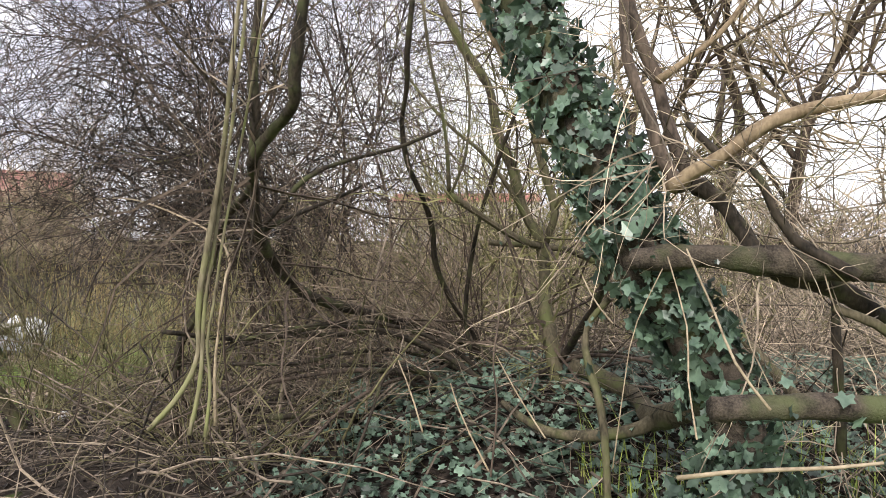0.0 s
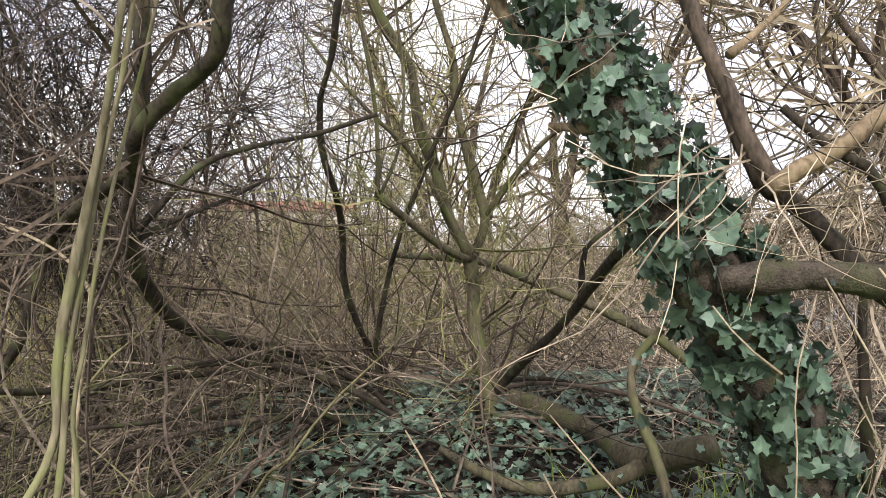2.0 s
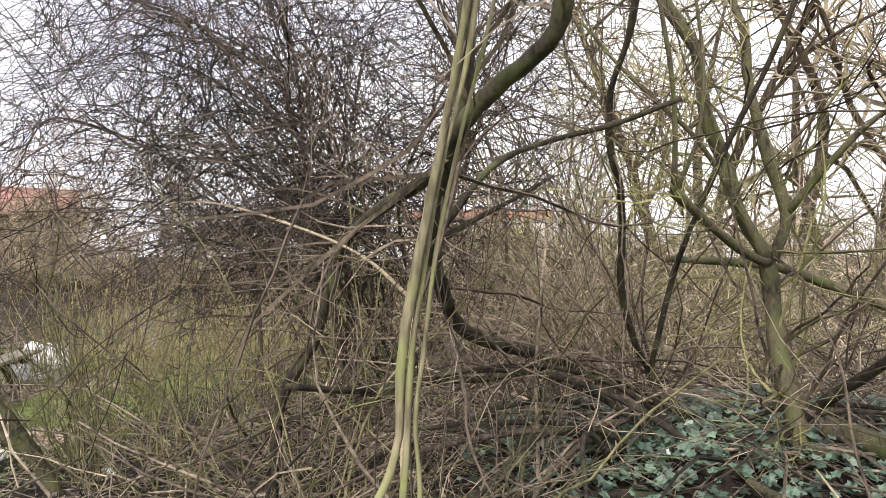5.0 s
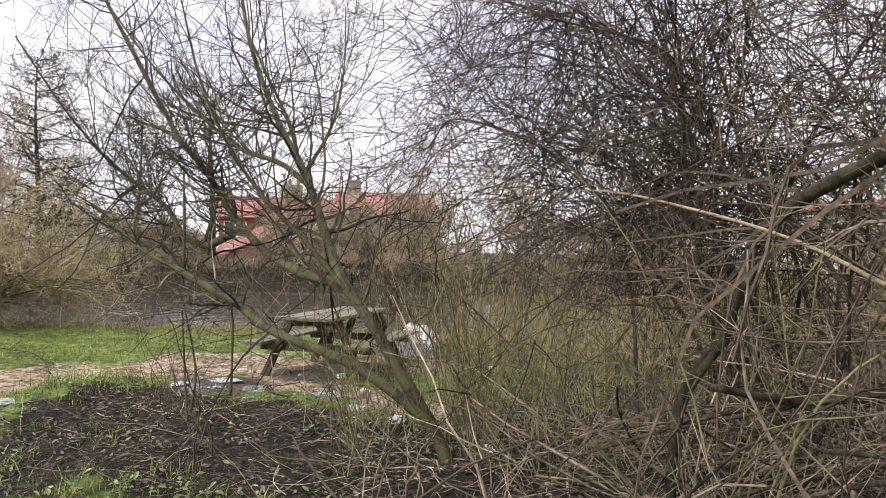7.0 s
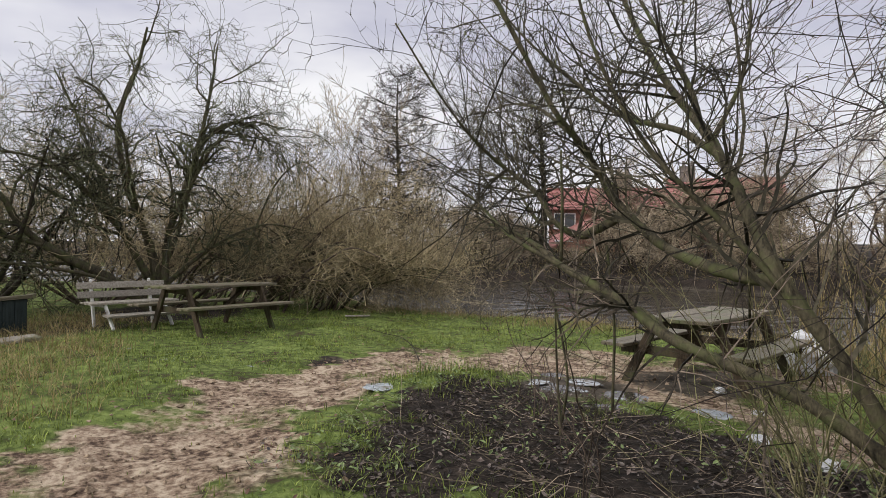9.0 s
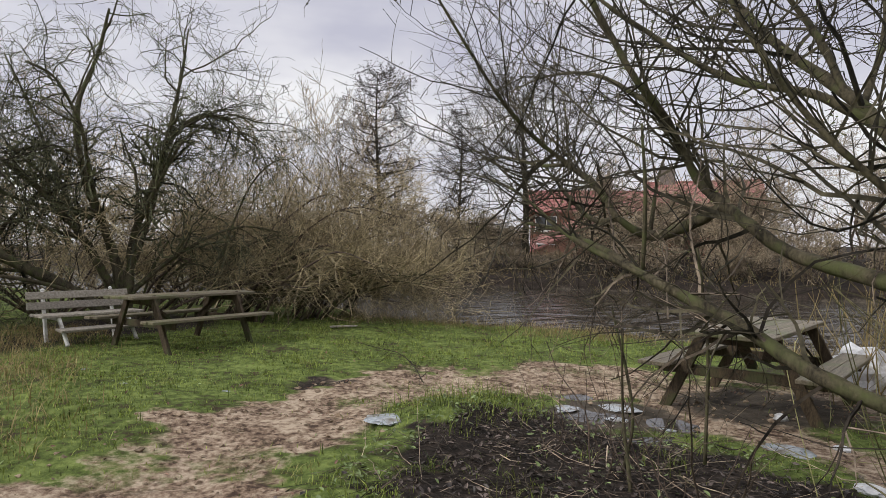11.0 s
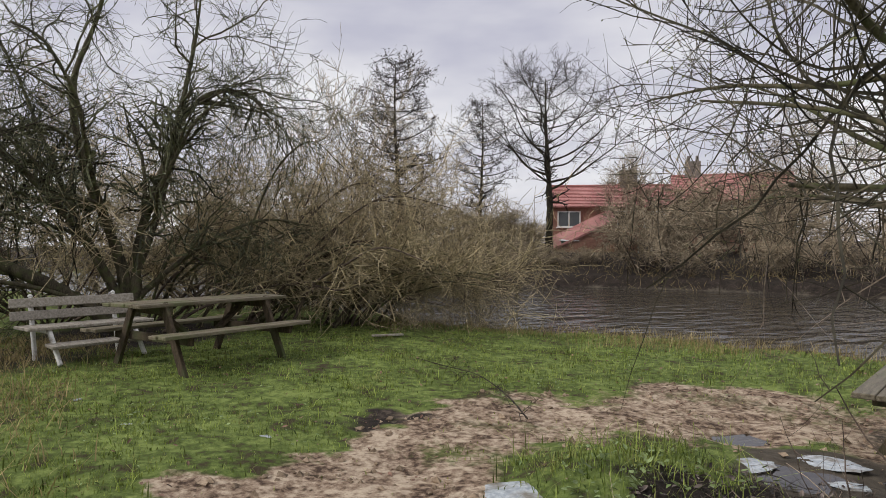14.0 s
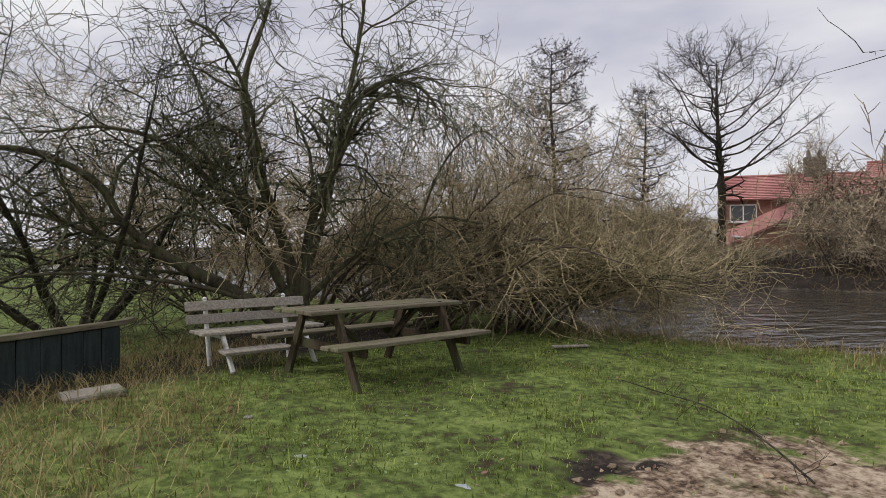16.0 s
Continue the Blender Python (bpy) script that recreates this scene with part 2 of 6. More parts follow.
def ground_material():
    """Turf, trodden earth, leaf litter and wet mud, mixed by what covers the ground there."""
    m = bpy.data.materials.new("ground_cover")
    m.use_nodes = True
    nt = m.node_tree
    n, l = nt.nodes.new, nt.links.new
    b = nt.nodes["Principled BSDF"]
    tc, at = n("ShaderNodeTexCoord"), n("ShaderNodeAttribute")
    at.attribute_name = "cover"
    sep = n("ShaderNodeSeparateColor")
    l(at.outputs["Color"], sep.inputs["Color"])

    def noise_node(scale, detail=5.0):
        x = n("ShaderNodeTexNoise")
        x.inputs["Scale"].default_value, x.inputs["Detail"].default_value = scale, detail
        x.inputs["Roughness"].default_value = 0.65
        l(tc.outputs["Object"], x.inputs["Vector"])
        return x.outputs["Fac"]

    def tones(fac, stops):
        r = n("ShaderNodeValToRGB")
        while len(r.color_ramp.elements) < len(stops):
            r.color_ramp.elements.new(0.5)
        for e, (p, c) in zip(r.color_ramp.elements, stops):
            e.position, e.color = p, (*c, 1)
        l(fac, r.inputs["Fac"])
        return r.outputs["Color"]

    def two_scale(broad, fine):
        a, b_, add = n("ShaderNodeMath"), n("ShaderNodeMath"), n("ShaderNodeMath")
        a.operation, b_.operation = "MULTIPLY", "MULTIPLY"
        a.inputs[1].default_value, b_.inputs[1].default_value = 0.4, 0.6
        l(noise_node(broad, 4), a.inputs[0])
        l(noise_node(fine, 9), b_.inputs[0])
        l(a.outputs[0], add.inputs[0])
        l(b_.outputs[0], add.inputs[1])
        return add.outputs[0]

    turf = tones(two_scale(1.6, 9.0), [(0.4, (0.06, 0.046, 0.026)), (0.47, (0.085, 0.12, 0.028)), (0.6, (0.22, 0.28, 0.078))])
    earth = tones(two_scale(2.7, 15.0), [(0.41, (0.07, 0.045, 0.032)), (0.48, (0.26, 0.185, 0.13)), (0.58, (0.54, 0.44, 0.33))])
    litter = tones(two_scale(3.1, 18.0), [(0.36, (0.008, 0.007, 0.006)), (0.54, (0.035, 0.027, 0.022)), (0.72, (0.13, 0.1, 0.08))])
    mud = tones(noise_node(5.0, 6), [(0.3, (0.035, 0.03, 0.024)), (0.65, (0.13, 0.11, 0.085))])
    edge = noise_node(9.0, 6)
    colour = turf
    for socket, over in (("Red", earth), ("Green", litter), ("Blue", mud)):
        add = n("ShaderNodeMath")
        add.operation = "MULTIPLY_ADD"
        add.inputs[1].default_value = 0.9
        l(edge, add.inputs[0])
        l(sep.outputs[socket], add.inputs[2])
        mr = n("ShaderNodeMapRange")
        mr.inputs["From Min"].default_value, mr.inputs["From Max"].default_value = 0.85, 1.08
        l(add.outputs[0], mr.inputs["Value"])
        mx = n("ShaderNodeMix")
        mx.data_type = "RGBA"
        l(mr.outputs["Result"], mx.inputs[0])
        l(colour, mx.inputs[6])
        l(over, mx.inputs[7])
        colour = mx.outputs[2]
    l(colour, b.inputs["Base Color"])
    b.inputs["Roughness"].default_value, b.inputs["Specular IOR Level"].default_value = 0.95, 0.2
    bp = n("ShaderNodeBump")
    bp.inputs["Strength"].default_value, bp.inputs["Distance"].default_value = 0.8, 0.03
    l(noise_node(22.0, 8), bp.inputs["Height"])
    l(bp.outputs["Normal"], b.inputs["Normal"])
    return m


def water_material(name, tint, ripple, scale):
    m = bpy.data.materials.new(name)
    m.use_nodes = True
    nt = m.node_tree
    n, l = nt.nodes.new, nt.links.new
    b = nt.nodes["Principled BSDF"]
    b.inputs["Base Color"].default_value = (*tint, 1)
    b.inputs["Roughness"].default_value, b.inputs["IOR"].default_value = 0.08, 1.33
    tc, mp, nz, bp = n("ShaderNodeTexCoord"), n("ShaderNodeMapping"), n("ShaderNodeTexNoise"), n("ShaderNodeBump")
    mp.inputs["Rotation"].default_value = (0, 0, radians(40))
    mp.inputs["Scale"].default_value = (1, 0.45, 1)
    nz.inputs["Scale"].default_value, nz.inputs["Detail"].default_value = scale, 4.0
    bp.inputs["Strength"].default_value, bp.inputs["Distance"].default_value = ripple, 0.14
    l(tc.outputs["Object"], mp.inputs["Vector"])
    l(mp.outputs["Vector"], nz.inputs["Vector"])
    l(nz.outputs["Fac"], bp.inputs["Height"])
    l(bp.outputs["Normal"], b.inputs["Normal"])
    return m


WATER = water_material("pond_water", (0.045, 0.04, 0.032), 1.0, 1.8)
PUDDLE = water_material("puddle_water", (0.05, 0.045, 0.04), 0.08, 5.0)
GROUND = ground_material()

# ---- builders ----
rng = np.random.default_rng(7)


def raw_mesh(name, verts, faces, mats, parent=None, smooth=False, label=""):
    """A mesh object from arrays: faces is one array of triangles or of quads."""
    me = bpy.data.meshes.new(name)
    verts, faces = np.asarray(verts, np.float32), np.asarray(faces, np.int32)
    k = faces.shape[1]
    me.vertices.add(len(verts))
    me.vertices.foreach_set("co", verts.ravel())
    me.loops.add(faces.size)
    me.loops.foreach_set("vertex_index", faces.ravel())
    me.polygons.add(len(faces))
    me.polygons.foreach_set("loop_start", np.arange(0, faces.size, k, dtype=np.int32))
    me.polygons.foreach_set("use_smooth", np.full(len(faces), smooth))
    me.materials.append(mats)
    me.update(calc_edges=True)
    ob = new(name, me)
    if parent:
        ob.parent = parent
    if label:
        ob["label"] = label
    return ob


def part(name, bm, mat, parent=None, label="", smooth=False):
    me = bpy.data.meshes.new(name)
    bm.to_mesh(me)
    bm.free()
    me.materials.append(mat)
    if smooth:
        me.polygons.foreach_set("use_smooth", np.full(len(me.polygons), True))
    ob = new(name, me)
    if parent:
        ob.parent = parent
    if label:
        ob["label"] = label
    return ob


def thing(name, m, label, category, group="", kind=""):
    ob = new(name)
    ob.empty_display_size = 0.2
    ob.matrix_basis = m
    return tagged(ob, label, category, group, kind)


def box(sx, sy, sz, m=None, bevel=0.004, bm=None):
    """A bevelled box; into bm when one is given."""
    own = bmesh.new()
    bmesh.ops.create_cube(own, size=1.0)
    bmesh.ops.scale(own, vec=(sx, sy, sz), verts=own.verts)
    if bevel:
        bmesh.ops.bevel(own, geom=own.edges[:], offset=bevel, segments=1, affect="EDGES")
    if m is not None:
        bmesh.ops.transform(own, matrix=m, verts=own.verts)
    if bm is None:
        return own
    tmp = bpy.data.meshes.new("tmp")
    own.to_mesh(tmp)
    own.free()
    bm.from_mesh(tmp)
    bpy.data.meshes.remove(tmp)
    return bm


def unit(v):
    return v / np.maximum(np.linalg.norm(v, axis=-1, keepdims=True), 1e-9)


def tubes(pts, rad, sides=3):
    """pts (M, K, 3), rad (M, K): the verts and quads of M tapered tubes."""
    M, K, _ = pts.shape
    tan = unit(np.gradient(pts, axis=1))
    ref = np.where(np.abs(tan[:, :1, 2:3]) > 0.8, np.array([1.0, 0.13, 0.0]), np.array([0.1, 0.07, 1.0]))
    u = unit(np.cross(tan, np.broadcast_to(ref, tan.shape)))
    w = np.cross(tan, u)
    a = np.arange(sides) * 2 * np.pi / sides
    ring = pts[:, :, None] + rad[:, :, None, None] * (np.cos(a)[None, None, :, None] * u[:, :, None] + np.sin(a)[None, None, :, None] * w[:, :, None])
    i = np.arange(M * K * sides).reshape(M, K, sides)
    j = np.roll(i, -1, axis=2)
    quads = np.stack([i[:, :-1], j[:, :-1], j[:, 1:], i[:, 1:]], axis=-1).reshape(-1, 4)
    return ring.reshape(-1, 3), quads


class Wood:
    """Gathers tubes and makes one mesh of them."""

    def __init__(self):
        self.v, self.f, self.n = [], [], 0

    def add(self, pts, rad, sides=3):
        v, f = tubes(np.asarray(pts, float), np.asarray(rad, float), sides)
        self.v.append(v)
        self.f.append(f + self.n)
        self.n += len(v)

    def make(self, name, mat, parent=None, smooth=False, label="", kind=""):
        ob = raw_mesh(name, np.concatenate(self.v), np.concatenate(self.f), mat, parent, smooth, label)
        if kind:
            ob["kind"] = kind
        return ob


def spline(ctrl, n=None):
    """A smooth curve through the control points."""
    c = np.asarray(ctrl, float)
    p = np.vstack([2 * c[0] - c[1], c, 2 * c[-1] - c[-2]])
    n = n or max(4, int(np.linalg.norm(np.diff(c, axis=0), axis=1).sum() / 0.06))
    n = min(n, 70)
    s = np.linspace(0, len(c) - 1 - 1e-6, n)
    k = s.astype(int)
    t = (s - k)[:, None]
    a, b, d, e = p[k], p[k + 1], p[k + 2], p[k + 3]
    return 0.5 * (2 * b + (d - a) * t + (2 * a - 5 * b + 4 * d - e) * t ** 2 + (3 * b - a - 3 * d + e) * t ** 3)


def limb(parent, name, ctrl, r0, r1, mat, sides=8, gnarl=0.12, label=""):
    """One tapered, slightly gnarled limb through the control points; gives back its line and radii."""
    pts = spline(ctrl)
    n = len(pts)
    rad = np.linspace(r0, r1, n)
    rough = np.convolve(rng.normal(0, 1, n + 4), np.ones(5) / 5, "valid")
    rad = rad * (1 + gnarl * 1.6 * rough)
    pts = pts + rng.normal(0, 0.05, pts.shape) * rad[:, None]
    pts = np.vstack([pts[:1] + 0.02 * (pts[:1] - pts[1:2]), pts, pts[-1:] + 0.02 * (pts[-1:] - pts[-2:-1])])
    rad = np.concatenate([[rad[0] * 0.04], rad, [rad[-1] * 0.04]])
    v, f = tubes(pts[None], rad[None], sides)
    ring = np.repeat(rad, sides)
    v = v + rng.normal(0, gnarl * 0.35, v.shape) * ring[:, None]
    ob = raw_mesh(name, v, f, mat, parent, True, label)
    return pts, rad


def wander(starts, dirs, length, steps, crook, lift):
    """Lines that set out from starts along dirs, bending at random and rising (or drooping) by lift."""
    d = unit(dirs)
    out = [starts]
    step = (length / steps)[:, None]
    for _ in range(steps):
        d = unit(d + rng.normal(0, crook, d.shape) + np.array([0, 0, lift]))
        out.append(out[-1] + d * step)
    return np.stack(out, axis=1)


def sprout(pts, rad, count, spread, length, thin, steps, crook, lift, lo=0.15, along=0.55, floor=0.0012, tip=0.35):
    """count side shoots from a batch of lines (M, K, 3)."""
    M, K, _ = pts.shape
    who = rng.integers(0, M, count)
    s = (lo + (1 - lo) * rng.random(count)) * (K - 1) * 0.999
    k = s.astype(int)
    t = (s - k)[:, None]
    start = pts[who, k] * (1 - t) + pts[who, k + 1] * t
    tan = unit(pts[who, k + 1] - pts[who, k])
    side = unit(rng.normal(0, 1, tan.shape))
    d = unit(tan * along + side * spread)
    L = length[0] + (length[1] - length[0]) * rng.random(count) ** 1.5
    r = np.maximum(rad[who, k] * thin, floor)
    line = wander(start, d, L, steps, crook, lift)
    taper = np.linspace(1, tip, steps + 1)[None]
    return line, r[:, None] * taper


def pack(lines, K=12):
    """Limbs of any length as one batch."""
    out_p, out_r = [], []
    for p, r in lines:
        s = np.linspace(0, len(p) - 1, K)
        out_p.append(np.stack([np.interp(s, np.arange(len(p)), p[:, i]) for i in range(3)], axis=1))
        out_r.append(np.interp(s, np.arange(len(r)), r))
    return np.array(out_p), np.array(out_r)

# ---- ground and water ----
NEAR_SHORE = [(-60, -9), (-26, 5.0), (-21, 8.6), (-17.5, 9.6), (-15.2, 9.3), (-13.5, 9.8), (-12, 10.9), (-9.2, 11.7), (-5, 12.4), (2, 12.2), (14, 11), (60, 4)]
FAR_SHORE = [(-70, 5), (-44, 17), (-31, 25), (-26, 28.6), (-20, 31), (-8, 33), (10, 32), (60, 22)]
PATH_LINE = [(-5.2, 1.3), (-6.6, 2.2), (-7.7, 3.1), (-8.7, 4.5), (-8.75, 5.9), (-8.1, 7.3), (-7.0, 8.4), (-5.4, 9.2)]
LITTER_LINE = [(-5.9, 4.75), (-4.4, 4.6), (-2.4, 4.4), (-0.6, 4.2), (1.5, 3.6), (5.0, 3.0)]
WATER_Z = -0.5
BRANCH_LINE = [(-8.8, 7.6), (-7.9, 8.3), (-6.4, 7.0), (-5.2, 6.7), (-4.0, 6.5), (-3.0, 6.9)]
PUDDLES = [(-6.95, 6.0, 0.3), (-6.45, 6.55, 0.34), (-6.2, 5.9, 0.26), (-7.7, 6.7, 0.25)]
_nx, _ny = zip(*NEAR_SHORE)
_fx, _fy = zip(*FAR_SHORE)


def ease(a, b, x):
    t = np.clip((x - a) / (b - a), 0, 1)
    return t * t * (3 - 2 * t)


def line_dist(x, y, line):
    best = np.full(np.shape(x), 1e9)
    for (ax, ay), (bx, by) in zip(line[:-1], line[1:]):
        dx, dy = bx - ax, by - ay
        t = np.clip(((x - ax) * dx + (y - ay) * dy) / (dx * dx + dy * dy), 0, 1)
        best = np.minimum(best, np.hypot(x - ax - t * dx, y - ay - t * dy))
    return best


def wave(x, y, s, seed=0.0):
    """Cheap rolling unevenness."""
    return (np.sin(x * s + 1.3 * seed + 1.7 * np.sin(y * s * 0.7 + seed)) + np.sin(y * s * 1.13 + seed * 2.1 + 1.5 * np.sin(x * s * 0.61))) * 0.5


def shore(x, y):
    """How far out over the pond a place lies; below nought it is land."""
    wob = 0.25 * wave(x, y, 1.9, 3.0) + 0.1 * wave(x, y, 5.0, 1.0)
    return np.minimum(y - np.interp(x, _nx, _ny), np.interp(x, _fx, _fy) - y) + wob


def height(x, y):
    x, y = np.asarray(x, float), np.asarray(y, float)
    z = 0.025 * wave(x, y, 1.3) + 0.012 * wave(x, y, 4.1, 2.0)
    worn = np.exp(-(line_dist(x, y, PATH_LINE) / 0.8) ** 2)
    z = z - 0.05 * worn + worn * (0.009 * wave(x, y, 7.3, 3.0) + 0.004 * wave(x, y, 19.0, 6.0))
    lit = np.exp(-(line_dist(x, y, LITTER_LINE) / 1.7) ** 2)
    z = z + lit * (0.05 + 0.34 * ease(-4.5, -0.8, x)) + lit * 0.03 * wave(x, y, 6.0, 4.0)
    z = z + 0.3 * ease(-2.0, 0.8, x) * ease(2.0, 3.6, y) * ease(0.0, 3.0, np.interp(x, _nx, _ny) - y)
    z = z + 0.12 * np.exp(-((x + 7.35) ** 2 + (y - 5.15) ** 2) / 0.3)
    for px, py, pr in PUDDLES:
        z = z - 0.075 * np.exp(-((x - px) ** 2 + (y - py) ** 2) / (pr * pr))
    z = z - 0.05 * np.exp(-((x + 9.75) ** 2 + (y - 4.65) ** 2) / 0.12)
    far = ease(0, 9, y - np.interp(x, _fx, _fy))
    z = z + 1.25 * far + 2.0 * ease(14, 120, y - np.interp(x, _fx, _fy))
    out = ease(-0.55, 0.5, shore(x, y))
    return z * (1 - out) - 0.95 * out


def place_z(x, y):
    return float(height(np.array([x]), np.array([y]))[0])


def spaced(*runs):
    return np.unique(np.round(np.concatenate([np.arange(a, b, s) for a, b, s in runs]), 4))


gx = spaced((-900, -140, 60), (-140, -44, 4), (-44, -18, 0.5), (-18, 3, 0.115), (3, 24, 0.5), (24, 100, 4), (100, 901, 60))
gy = spaced((-900, -140, 60), (-140, -20, 6), (-20, -1, 0.5), (-1, 13, 0.115), (13, 48, 0.5), (48, 140, 4), (140, 901, 60))
GX, GY = np.meshgrid(gx, gy, indexing="ij")
GZ = height(GX, GY)
idx = np.arange(GX.size).reshape(GX.shape)
quads = np.stack([idx[:-1, :-1], idx[1:, :-1], idx[1:, 1:], idx[:-1, 1:]], axis=-1).reshape(-1, 4)
rough_z = rng.normal(0, 0.006, GX.shape) * (np.abs(GX + 7) < 12) * (np.abs(GY - 6) < 8)
ground = raw_mesh("ground", np.stack([GX, GY, GZ + rough_z], axis=-1).reshape(-1, 3), quads, GROUND, None, True)
tagged(ground, "uneven turf with trodden bare earth, leaf litter and muddy pond banks", "ground", kind="structure")


def masks(x, y):
    wob = 0.18 * wave(x, y, 2.3, 5.0) + 0.08 * wave(x, y, 6.3, 7.0)
    ragged = 0.16 * wave(x, y, 9.0, 2.0) + 0.12 * wave(x, y, 17.0, 8.0)
    earth = 1 - ease(0.35, 1.35, line_dist(x, y, PATH_LINE) + 1.3 * wob + 1.5 * ragged)
    earth = np.maximum(earth, 1 - ease(0.2, 0.75, line_dist(x, y, BRANCH_LINE) + wob))
    tuft = np.exp(-((x + 7.35) ** 2 + (y - 5.15) ** 2) / 0.35)
    earth = earth * (1 - 0.9 * tuft) * np.clip(0.78 + 0.22 * wave(x, y, 1.9, 6.0) + 0.16 * wave(x, y, 5.3, 1.0), 0.3, 1.0)
    litter = 1 - ease(0.8, 1.9, line_dist(x, y, LITTER_LINE) + 1.8 * wob + 1.6 * ragged)
    litter = litter * ease(0.3, 0.8, line_dist(x, y, BRANCH_LINE) + wob)
    litter = np.maximum(litter, ease(-2.6, -1.2, x + 2 * wob) * ease(1.2, 2.2, y + 0.25 * x + 2 * wob))
    litter = np.maximum(litter, 0.7 - 0.7 * ease(0.12, 0.6, np.hypot((x + 9.75) * 1.1, (y - 4.65) * 0.8) + 0.6 * wob + ragged))
    litter = np.maximum(litter, 0.8 - 0.8 * ease(0.8, 2.6, np.hypot(x + 16.2, y - 4.2)))
    litter = np.maximum(litter, 0.62 - 0.62 * ease(0.5, 1.5, line_dist(x, y, [(-17.5, 4.5), (-15.2, 3.4), (-13.8, 1.2), (-12.5, -0.5)]) + wob))
    mud = np.maximum(ease(-0.25, 0.15, shore(x, y)), 1 - ease(0.3, 0.9, np.hypot(x + 6.85, (y - 6.3)) + wob))
    # round darker patch centred below the second table, in the mud tone
    mud = np.maximum(mud, 0.75 * (1 - ease(0.6, 1.4, np.hypot(x + 6.3, y - 7.9))))
    far = ease(-1.5, -0.5, y - np.interp(x, _fx, _fy))
    litter = np.maximum(litter, 0.72 * far)
    litter = np.maximum(litter, 0.55 * ease(-9.0, -7.0, x) * ease(8.6, 9.6, y))
    # dark litter tone here also paints in the shade under the thicket
    litter = np.maximum(litter, 0.95 * ease(-4.4, -3.0, x) * ease(4.6, 6.2, y))
    return earth, litter, mud


E_, L_, M_ = masks(GX, GY)
col = ground.data.color_attributes.new("cover", "FLOAT_COLOR", "POINT")
col.data.foreach_set("color", np.stack([E_, L_, M_, np.ones_like(E_)], axis=-1).astype(np.float32).ravel())

pond = bmesh.new()
bmesh.ops.create_grid(pond, x_segments=24, y_segments=24, size=1.0)
bmesh.ops.scale(pond, vec=(80, 34, 1), verts=pond.verts)
bmesh.ops.translate(pond, vec=(-5, 12, WATER_Z), verts=pond.verts)
tagged(part("water", pond, WATER), "dark rippled pond water reflecting the grey sky", "water", kind="structure")


# ---- woody plants ----
def plant(name, x, y, label, category, group=""):
    return thing(name, Matrix.Translation((0, 0, 0)), label, category, group)


def twig_cloud(parent, lines, mat, plan, name="twig_spray", label="", lo=0.2, floor=0.0012):
    """Shoots upon shoots: plan rows are count, spread, (length), thin, steps, crook, lift."""
    wood = Wood()
    p, r = pack(lines)
    for k, (count, spread, length, thin, steps, crook, lift) in enumerate(plan):
        p, r = sprout(p, r, count, spread, length, thin, steps, crook, lift, lo if k == 0 else 0.25, floor=floor)
        wood.add(p, r, 3)
    ob = wood.make(name, mat, parent, kind="stuff", label=label)
    return p, r


def buds(parent, p, count, size, mat, name="bud_spray"):
    """Small catkins and buds on the outer shoots."""
    M, K, _ = p.shape
    who, k = rng.integers(0, M, count), rng.integers(1, K, count)
    a = p[who, k]
    d = unit(rng.normal(0, 1, a.shape) + np.array([0, 0, -0.3])) * (size * (0.6 + 0.8 * rng.random((count, 1))))
    w = Wood()
    w.add(np.stack([a, a + d * 0.5, a + d], axis=1), np.tile(np.array([[0.2, 0.32, 0.05]]) * size, (count, 1)), 3)
    ob = w.make(name, mat, parent, kind="stuff")


def leaves(centres, normals, size, mat, name, parent=None, shape="ivy", label=""):
    """Lobed ivy leaves, or curled plain ones, each a small folded fan."""
    if shape == "ivy":
        out = np.array([(0, -0.12), (0.3, -0.36), (0.46, -0.12), (0.4, 0.08), (0.6, 0.36), (0.3, 0.44), (0, 0.86), (-0.3, 0.44), (-0.6, 0.36), (-0.4, 0.08), (-0.46, -0.12), (-0.3, -0.36)])
    else:
        out = np.array([(0, -0.6), (0.28, -0.15), (0.24, 0.3), (0, 0.7), (-0.24, 0.3), (-0.28, -0.15)])
    k, n = len(out), len(centres)
    nrm = unit(normals)
    spin = rng.normal(0, 1, nrm.shape) + (np.array([0, 0, -0.9]) if shape == "ivy" else 0)
    t = unit(np.cross(nrm, unit(spin)))
    b = np.cross(nrm, t)
    s = (size * (0.4 + 0.95 * rng.random(n)))[:, None, None]
    fold = 0.25 if shape == "ivy" else 0.7 * rng.random((n, 1, 1))
    rim = centres[:, None] + s * (out[None, :, :1] * t[:, None] + out[None, :, 1:] * b[:, None] + fold * np.abs(out[None, :, :1]) * nrm[:, None])
    mid = centres[:, None] + s * 0.12 * b[:, None]
    v = np.concatenate([mid, rim], axis=1).reshape(-1, 3)
    base = (np.arange(n) * (k + 1))[:, None, None]
    i = np.arange(k)
    tri = np.stack([np.zeros(k, int), 1 + i, 1 + (i + 1) % k], axis=-1)[None]
    ob = raw_mesh(name, v, (base + tri).reshape(-1, 3), mat, parent, False, label)
    ob["kind"] = "stuff"
    return ob


